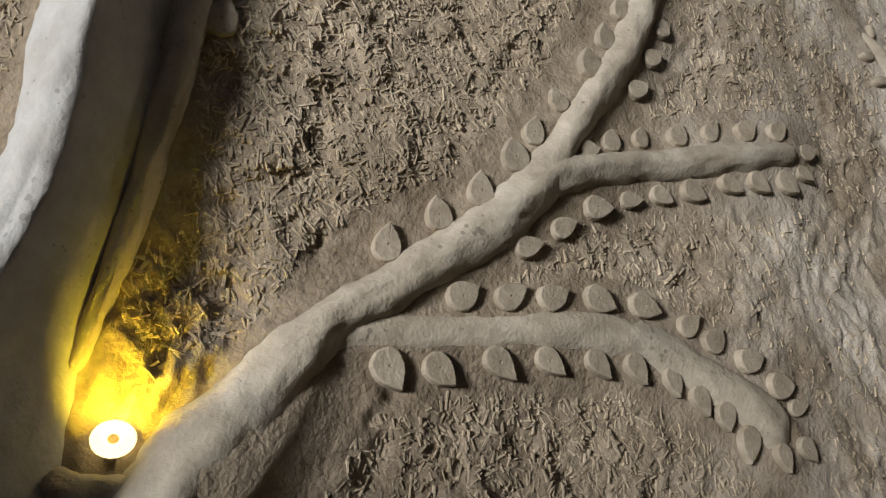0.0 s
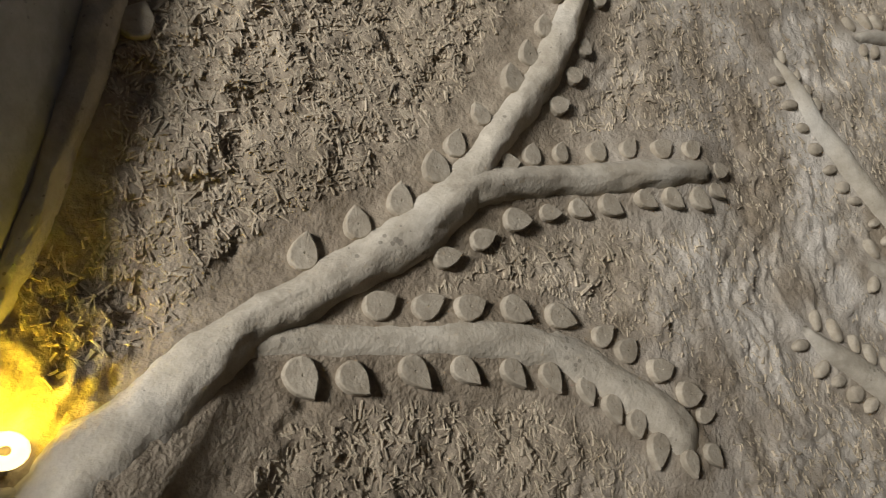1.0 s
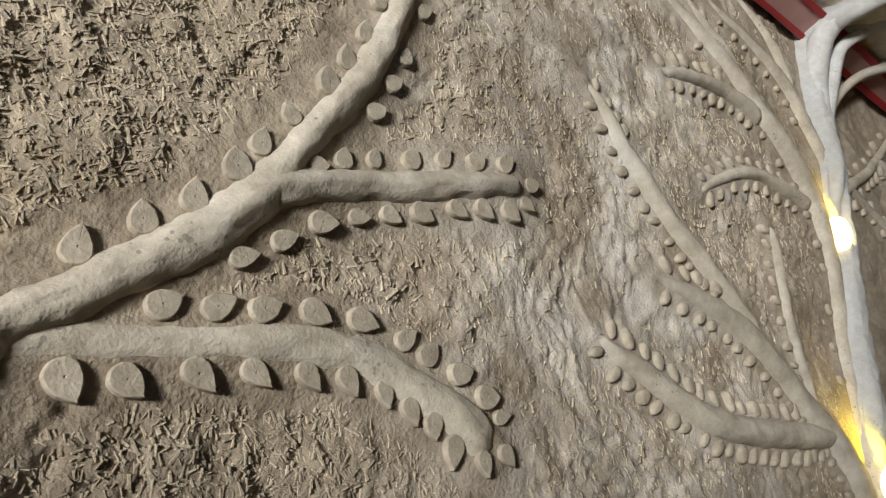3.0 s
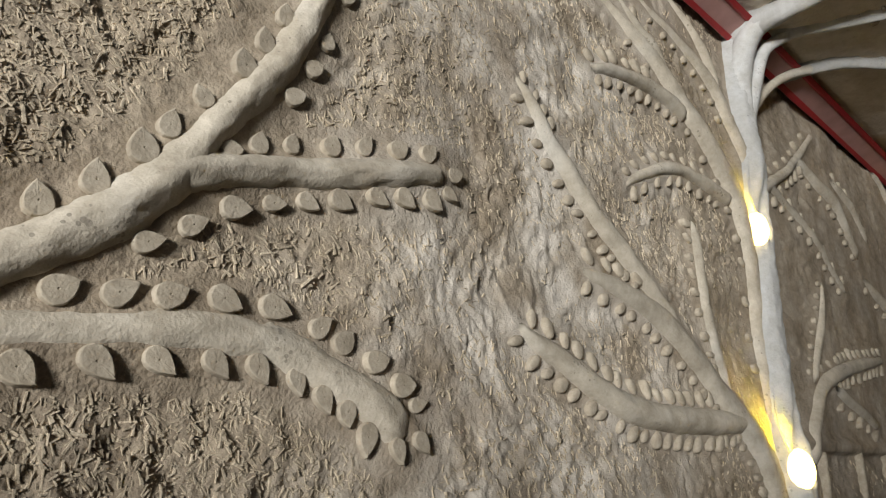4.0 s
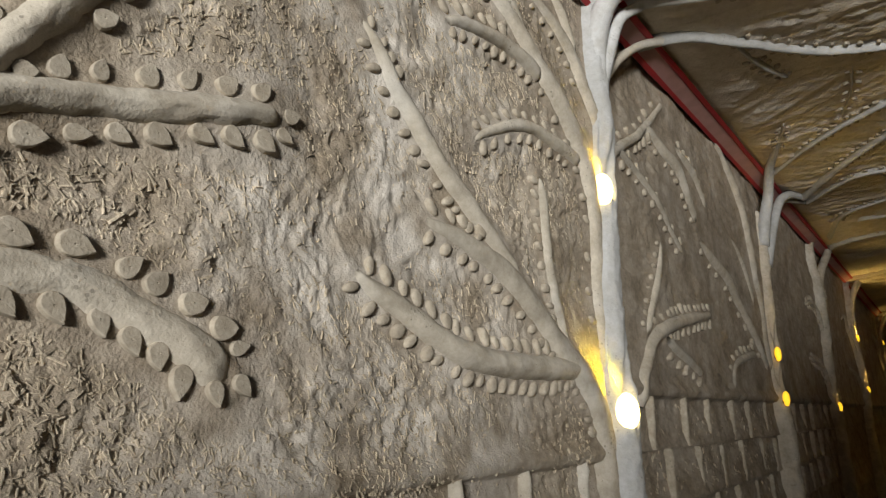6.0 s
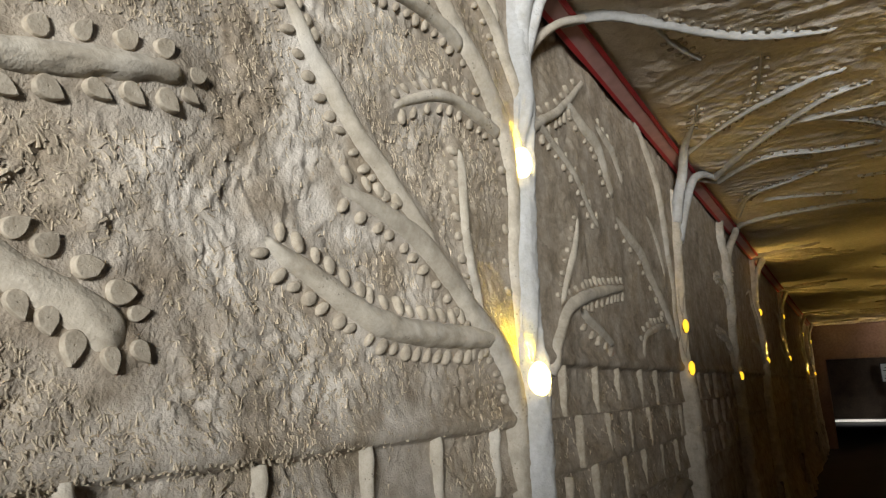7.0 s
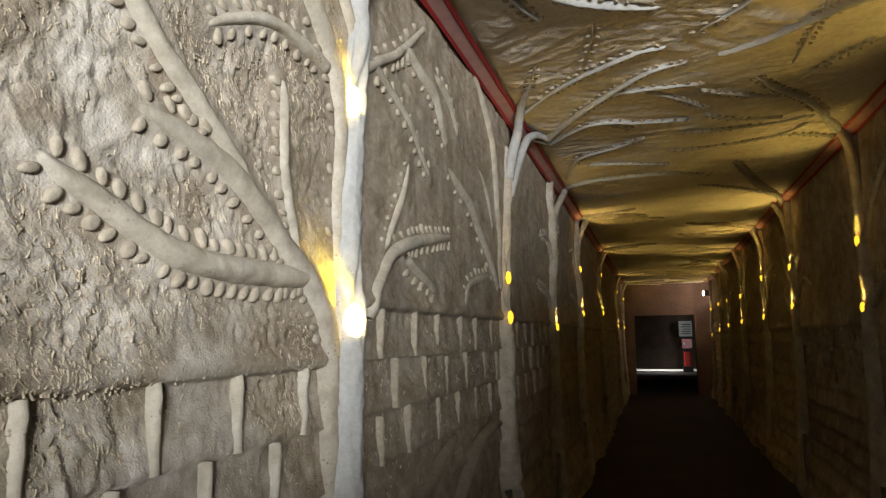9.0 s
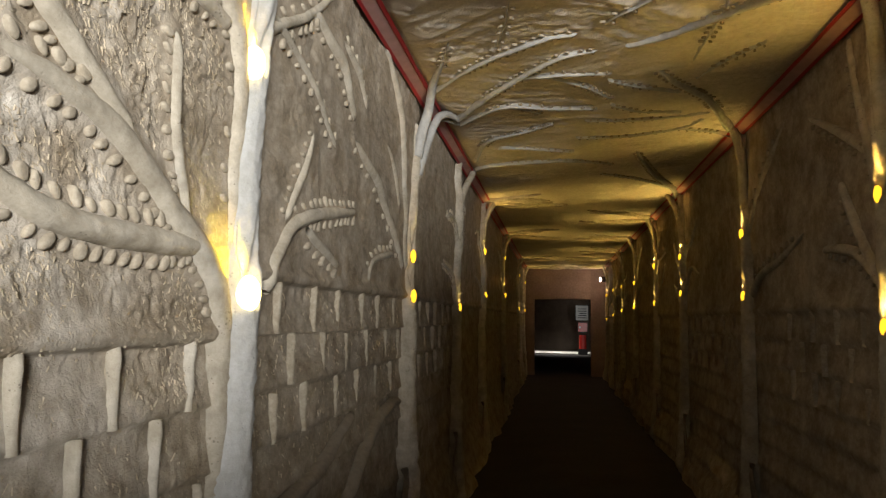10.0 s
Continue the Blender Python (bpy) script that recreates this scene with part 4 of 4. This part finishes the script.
def wall_tree(surface, across, x, seed, label, extra=(), lamps=(), traced=()):
    """One of the trees farther along: trunk, limbs, branches over the ceiling, roots."""
    rng = random.Random(seed)
    ob = tree(x, label)
    j = lambda a: rng.uniform(-a, a)
    trunk = [(x + j(0.03), 0.0, 0.11), (x + j(0.02), 0.5, 0.075), (x + j(0.02), 1.1, 0.058), (x, 1.6, 0.052), (x + j(0.02), 2.1, 0.047), (x + j(0.03), 2.6, 0.045), (x + 0.02, CEIL, 0.045)]
    ridge("trunk", trunk, 1.3, surface, LIMB, ob, step=0.022, sides=14, rough=0.08, seed=seed, niches=lamps)
    for pts in traced:
        limb = ridge("limb", pts, 1.0, surface, LIMB, ob, step=0.04, sides=8, rough=0.07, seed=seed)
        leaves_along(limb, pts, surface, 1, 8, 0.034, 0.1, 0.9, seed=seed)
    for k in range(0 if traced else 5):
        d = -1 if k % 2 else 1
        z0 = 1.55 + 0.22 * k + j(0.05)
        pts = [(x, z0, 0.03), (x + d * 0.15, z0 + 0.18 + j(0.05), 0.026), (x + d * 0.38, z0 + 0.3 + j(0.1), 0.022), (x + d * (0.62 + j(0.1)), min(CEIL - 0.08, z0 + 0.34 + j(0.2)), 0.012)]
        limb = ridge("limb", pts, 1.0, surface, LIMB, ob, step=0.05, sides=6, rough=0.08, seed=seed + k)
        if x < 7:
            leaves_along(limb, pts, surface, 1, 7, 0.034, 0.2, 1.0, seed=seed + k)
            leaves_along(limb, pts, surface, -1, 7, 0.034, 0.2, 1.0, seed=seed + k + 50)
    for k in range(0 if extra else 6):
        y0, s = across
        reach = 0.55 + 0.5 * rng.random()
        drift = j(0.75)
        pts = [(x + 0.02 + j(0.03), y0 + s * 0.01, 0.024), (x + drift * 0.25, y0 + s * 0.18, 0.022), (x + drift * 0.7 + j(0.1), y0 + s * reach * 0.6, 0.017), (x + drift + j(0.15), y0 + s * (reach + 0.1), 0.01)]
        ridge("branch", pts, 1.2, ceiling_face, LIMB, ob, lift=0.014, step=0.06, sides=6, rough=0.08, seed=seed + k, sink=0.02)
        if k < 3:
            u, w = pts[1][0], pts[1][1]
            tube("arm", [(x, y0 + s * 0.02, 2.5 + 0.1 * k, 0.03), (x + (u - x) * 0.2, y0 + s * 0.05, 2.76, 0.027), (x + (u - x) * 0.6, y0 + s * 0.11, 2.91, 0.024), (u, w, CEIL - 0.012, 0.022), (pts[2][0], pts[2][1], CEIL + 0.004, 0.015)], LIMB, ob, seed=seed + k)
    for k in range(5):
        d = (k - 2) * 0.14 + j(0.04)
        pts = [(x + d * 0.3, 0.62, 0.03), (x + d * 0.9, 0.35, 0.034), (x + d * 1.8 + j(0.06), 0.02, 0.03)]
        ridge("root", pts, 1.6, surface, ROCK, ob, step=0.05, sides=6, rough=0.1, seed=seed + k, sink=-0.06)
    for key in extra:
        roof_branches(ob, key, seed + 60)
        y0, s = across
        end = CEILING_LIMBS[key][0]
        end = end[0] if abs(end[0][1] - y0) < abs(end[-1][1] - y0) else end[-1]
        tube("arm", [(x, y0 + s * 0.02, 2.40, 0.036), (x + (end[0] - x) * 0.3, y0 + s * 0.04, 2.70, 0.034), (x + (end[0] - x) * 0.8, y0 + s * 0.09, 2.92, 0.031), (end[0], end[1] if abs(end[1] - y0) > 0.06 else y0 + s * 0.13, CEIL - 0.008, 0.028)], LIMB, ob, seed=seed)
    return ob


RIGHT_LIMBS = [[(4.09, 2.93, 0.02), (4.01, 2.63, 0.026), (3.89, 2.29, 0.03), (3.80, 2.0, 0.03)], [(4.63, 2.71, 0.014), (4.23, 2.52, 0.024), (3.92, 2.35, 0.026)],
               [(4.26, 2.27, 0.02), (4.04, 1.97, 0.026), (3.86, 1.78, 0.028)], [(4.50, 1.965, 0.016), (4.39, 1.967, 0.022), (4.09, 1.91, 0.028), (3.87, 1.77, 0.03), (3.77, 1.6, 0.03)]]
RIGHT_STEMS = [[(4.97, 2.81, 0.014), (5.40, 2.60, 0.022), (5.68, 2.39, 0.026), (5.84, 2.2, 0.028)], [(4.76, 2.09, 0.014), (5.17, 1.98, 0.024), (5.58, 1.91, 0.026), (5.82, 1.78, 0.026)]]
FAR_LEFT = [(6.62, (1.655,)), (8.75, (1.83, 2.35)), (12.0, (1.94, 2.56)), (16.6, (1.78, 2.56)), (19.6, (1.78, 2.55))]
FAR_RIGHT = [(3.76, (1.557, 2.11)), (5.87, (1.75, 2.2)), (8.33, (1.855, 2.25)), (10.3, (1.795, 2.3)), (12.7, (1.78, 2.19)), (14.9, (1.75, 2.23)), (16.9, (1.67, 2.24)), (19.1, (1.57, 2.2))]
for i, (x, lamps) in enumerate(FAR_LEFT):
    wall_tree(left_wall, (0.0, -1), x, 200 + 17 * i, "grey modelled tree in shade, lit by its uplights", extra={0: ("l6",)}.get(i, ()), lamps=[z - 0.02 for z in lamps])
    for z in lamps:
        uplight(left_wall, x, z, 0.052, 22 if x < 7 else 31, "niche lamp glowing yellow on a tree trunk", 0.8)
for i, (x, lamps) in enumerate(FAR_RIGHT):
    wall_tree(right_wall, (-WIDTH, 1), x, 400 + 13 * i, "grey modelled tree in shade on the wall", {0: ("r4",), 1: ("r6",), 2: ("r8",)}.get(i, ()), [z - 0.02 for z in lamps], RIGHT_LIMBS if i == 0 else RIGHT_STEMS if i == 1 else ())
    for z in lamps:
        uplight(right_wall, x, z, 0.052, 22 if x < 7 else 31, "niche lamp glowing yellow on a shaded trunk", 0.8)

# roots under the third tree
for k, d in enumerate((-0.34, -0.2, -0.08, 0.06, 0.2, 0.36, 0.55)):
    ridge("root", [(4.58 + d * 0.3, 0.75, 0.035), (4.58 + d * 0.9, 0.45, 0.036), (4.58 + d * 1.7, 0.03, 0.03)], 1.5, left_wall, ROCK, t3, step=0.04, sides=8, rough=0.1, seed=500 + k, sink=-0.06)

# ---- uplights ----
uplight(left_wall, 0.412, 1.640, 0.016, 2.2, "niche lamp glowing yellow between trunk and limb", 0.5, 130, RING, 0.005, -0.03, True)
uplight(left_wall, 0.240, 1.655, 0.016, 3.0, "niche lamp glowing yellow behind the first trunk", 0.5, 140, RING, -0.06, -0.03, True)
for u, z, h, bulb in ((2.432, 1.606, 0.056, HOT), (2.452, 2.256, 0.036, HOT), (4.575, 1.69, 0.060, WARM), (4.62, 1.925, 0.052, WARM)):
    uplight(left_wall, u, z, h, 8.0 if u < 3 else 8, "niche lamp glowing yellow on a tree trunk", 1.6 if u < 3 else 0.8, bulb=bulb, into=-0.02 if u < 3 else None, cone=96, side=-0.05 if u < 3 else 0.0)

# bright spotlight high up by the doorway
spot = new("wall_spotlight")
tagged(spot, "bright white spotlight high on the wall by the doorway", "spotlight")
spot.matrix_world = Matrix.Translation((19.6, -WIDTH + 0.1, 2.66))
box("housing", (-0.08, -0.1, -0.06), (0.08, 0.06, 0.08), DARK, spot, bevel=0.012)
box("lens", (-0.07, 0.06, -0.05), (0.07, 0.075, 0.07), COOL, spot, "glowing white lens", bevel=0.006)
data = bpy.data.lights.new("spot_beam", "POINT")
data.energy, data.color, data.shadow_soft_size = 9.0, (1.0, 0.8, 0.68), 0.05
new("spot_beam", data).location = (19.6, -WIDTH + 0.32, 2.7)

# notice and extinguisher past the doorway
notice = new("notice_board")
tagged(notice, "pale framed notice on a dark post past the doorway", "notice")
notice.matrix_world = Matrix.Translation((32.4, -2.07, -0.12))
box("post", (-0.03, -0.03, 0.0), (0.03, 0.03, 2.25), DARK, notice)
box("frame", (-0.05, -0.3, 1.62), (-0.03, 0.3, 2.35), DARK, notice, bevel=0.004)
box("sheet", (-0.056, -0.27, 1.65), (-0.051, 0.27, 2.32), PAPER, notice, "pale printed sheet")
for k in range(5):
    box("line_of_print", (-0.06, -0.2, 1.75 + 0.1 * k), (-0.0565, 0.2 - 0.04 * (k % 3), 1.78 + 0.1 * k), DARK, notice)
ext = new("fire_extinguisher")
tagged(ext, "red fire extinguisher hung in a dark cabinet past the doorway", "extinguisher")
ext.matrix_world = Matrix.Translation((32.3, -2.1, 0.25))
for nm, r, z0, z1, mat in (("cylinder", 0.16, 0.0, 0.62, SIGNRED), ("neck", 0.05, 0.62, 0.72, DARK)):
    bm = bmesh.new()
    bmesh.ops.create_cone(bm, segments=20, radius1=r, radius2=r * 0.92, depth=z1 - z0, cap_ends=True)
    bmesh.ops.translate(bm, verts=bm.verts, vec=(0, 0, (z0 + z1) / 2))
    part(nm, bm, mat, ext, smooth=False)
box("stand", (-0.2, -0.2, -0.25), (0.2, 0.2, 0.0), DARK, ext, bevel=0.01)
hose = new("hose_box")
tagged(hose, "red fire hose box under the notice", "hose box")
hose.matrix_world = Matrix.Translation((32.36, -2.1, 1.02))
box("case", (-0.08, -0.2, 0.0), (0.0, 0.2, 0.4), SIGNRED, hose, bevel=0.01)
box("handle", (-0.1, 0.1, 0.15), (-0.085, 0.14, 0.25), PAPER, hose, bevel=0.003)

# ---- straw chopped into the plaster ----
rs = np.random.RandomState(7)


def straw_field(name, count, u0, u1, v0, v1, long0, long1, wide, upright, keep, label):
    u, v = rs.uniform(u0, u1, count), rs.uniform(v0, v1, count)
    gap = limb_gap(u, v)
    ok = (rs.rand(count) < keep(u, v)) & (gap > (0.055 - 0.025 * ease(1.2, 1.5, u)) * (0.3 + 0.7 * ease(0.48, 0.6, u)) + 0.025 * vnoise(u * 14, v * 14, 9))
    u, v = u[ok], v[ok]
    n = len(u)
    h0 = wall_height(u, v)
    ang = np.where(rs.rand(n) < upright, np.pi / 2 + 0.3 + rs.normal(0, 0.4, n), rs.uniform(0, np.pi, n))
    L, Wd = rs.uniform(long0, long1, n) ** 1.0, wide * rs.uniform(0.6, 1.5, n)
    th = rs.uniform(0.0004, 0.0016, n)
    tilt = rs.normal(0, 0.08, n)
    ends = rs.uniform(0.35, 1.1, (n, 2))
    h0 = h0 + rs.uniform(-0.0022, 0.0006, n)
    c, s = np.cos(ang), np.sin(ang)
    co = np.zeros((n, 8, 3))
    for k, (a, b, top) in enumerate(((-1, -1, 0), (1, -1, 0), (1, 1, 0), (-1, 1, 0), (-1, -1, 1), (1, -1, 1), (1, 1, 1), (-1, 1, 1))):
        l, w = a * L / 2 * (0.92 if top else 1), b * Wd / 2 * (0.7 if top else 1) * ends[:, 0 if a < 0 else 1]
        pu, pv = u + c * l - s * w, v + s * l + c * w
        hh = h0 + a * tilt * L / 2 + (th if top else -0.003)
        co[:, k] = np.stack([pu, -hh, pv], 1)
    quad = np.array([(4, 5, 6, 7), (0, 1, 5, 4), (1, 2, 6, 5), (2, 3, 7, 6), (3, 0, 4, 7)])
    faces = (np.arange(n)[:, None, None] * 8 + quad[None]).reshape(-1, 4)
    me = bpy.data.meshes.new(name)
    me.from_pydata(co.reshape(-1, 3).tolist(), [], faces.tolist())
    me.materials.append(STRAW)
    return tagged(new(name, me), label, "straw", kind="stuff")


straw_field("chopped_straw", 90000, -0.1, 1.45, 1.40, 2.60, 0.005, 0.015, 0.0027, 0.4, lambda u, v: chop(u, v) ** 1.5, "chopped straw bits in the mud plaster")
straw_field("straw_flakes", 22000, -0.1, 1.3, 1.40, 2.60, 0.009, 0.024, 0.0038, 0.4, lambda u, v: chop(u, v) ** 1.5 * (1 - ease(0.9, 1.25, u)), "broad flakes of chopped straw in the mud plaster")
straw_field("straw_strands", 60000, 0.9, 2.5, 1.38, 2.95, 0.005, 0.020, 0.0030, 0.8, lambda u, v: np.clip(0.36 + 0.5 * vnoise(u * 4, v * 4, 77), 0.03, 1) * (1 - 0.85 * ease(-0.35, 0.35, vnoise(u * 2.7 + 4, v * 2.1, 12))), "long upright straw strands in the mud plaster")
straw_field("plaster_crumbs", 9000, 1.05, 2.6, 1.5, 2.95, 0.003, 0.011, 0.0042, 0.4, lambda u, v: np.clip(0.3 + 0.6 * vnoise(u * 5 + 2, v * 5, 79), 0.03, 1), "small crumbs of dried mud on the plaster")
straw_field("straw_on_blocks", 5000, 1.0, 4.5, 1.0, 1.75, 0.010, 0.024, 0.0026, 0.85, lambda u, v: np.where((v < course_top(u) - 0.035) & (np.mod(course_top(u) - v, 0.172) < 0.14), 0.6, 0.0), "straw bits on the modelled block courses")


# ---- ribs of the block courses, each a piece of its wall ----
def rib_mesh(seed, material):
    rng = random.Random(seed)
    verts, faces = [], []
    n = 7
    for i in range(n):
        f = i / (n - 1)
        w = 0.0105 * (1 + 0.35 * (1 - f) ** 3 + rng.uniform(-0.1, 0.1))
        o = rng.uniform(-0.002, 0.002)
        hh = 0.020 * (1 + rng.uniform(-0.15, 0.15))
        for c, s in ((-1, -0.3), (-0.75, 0.75), (0, 1), (0.75, 0.75), (1, -0.3)):
            verts.append((o + w * c, hh * s, f * 0.170))
    for i in range(n - 1):
        for k in range(4):
            faces.append((i * 5 + k, i * 5 + k + 1, (i + 1) * 5 + k + 1, (i + 1) * 5 + k))
    faces += [tuple(range(5)), tuple((n - 1) * 5 + k for k in range(5))]
    me = bpy.data.meshes.new("rib")
    me.from_pydata(verts, [], faces)
    me.materials.append(material)
    me.polygons.foreach_set("use_smooth", [True] * len(me.polygons))
    return me


RIBS = [rib_mesh(i, LIMB) for i in range(5)]
SOFT = [rib_mesh(i, LEAF) for i in range(5)]
DULL = [rib_mesh(i, MUD) for i in range(5)]
rng = random.Random(77)


def ribs(wall, surface, x0, x1, top, rows, gap, kinds=RIBS):
    sign = -1 if surface is left_wall else 1
    for r in range(rows):
        x = x0 + (0.5 * gap if r % 2 else 0.0)
        while x < x1:
            ob = new("rib", rng.choice(kinds))
            ob.parent = wall
            z = top - 0.172 * (r + 1) + 0.004
            ob.matrix_world = Matrix.Translation(surface(x + rng.uniform(-0.02, 0.02), z, -0.012)) @ Matrix.Rotation(rng.uniform(-0.05, 0.05), 4, "Y") @ Matrix.Diagonal((1, sign, rng.uniform(0.92, 1.03), 1))
            x += gap * rng.uniform(0.92, 1.06)


ribs(wall_left, left_wall, 0.575, 2.35, 1.525, 4, 0.292)
ribs(wall_left, left_wall, 2.77, 4.50, 1.70, 3, 0.31, SOFT)
ribs(wall_left, left_wall, 4.80, 6.5, 1.70, 3, 0.31, DULL)
ribs(wall_right, right_wall, 4.07, 5.2, 1.655, 3, 0.335, SOFT)
ribs(wall_right, right_wall, 6.05, 8.2, 1.655, 3, 0.31, DULL)

# mouldings low on the left wall, between the block courses and the floor
for k, pts in enumerate(([(2.62, 1.02, 0.02), (2.85, 0.98, 0.03), (3.15, 1.02, 0.03), (3.4, 1.10, 0.025), (3.6, 1.17, 0.018)], [(3.45, 0.75, 0.03), (3.7, 0.95, 0.035), (4.0, 1.08, 0.035), (4.3, 1.13, 0.03), (4.5, 1.12, 0.02)],
                         [(2.6, 0.70, 0.03), (2.85, 0.82, 0.04), (3.1, 0.80, 0.04), (3.3, 0.66, 0.035), (3.45, 0.45, 0.03)], [(3.5, 0.35, 0.03), (3.7, 0.62, 0.035), (3.95, 0.70, 0.035), (4.2, 0.6, 0.03)])):
    ridge("moulding", pts, 1.1, left_wall, ROCK, wall_left, step=0.03, sides=8, rough=0.12, seed=800 + k)
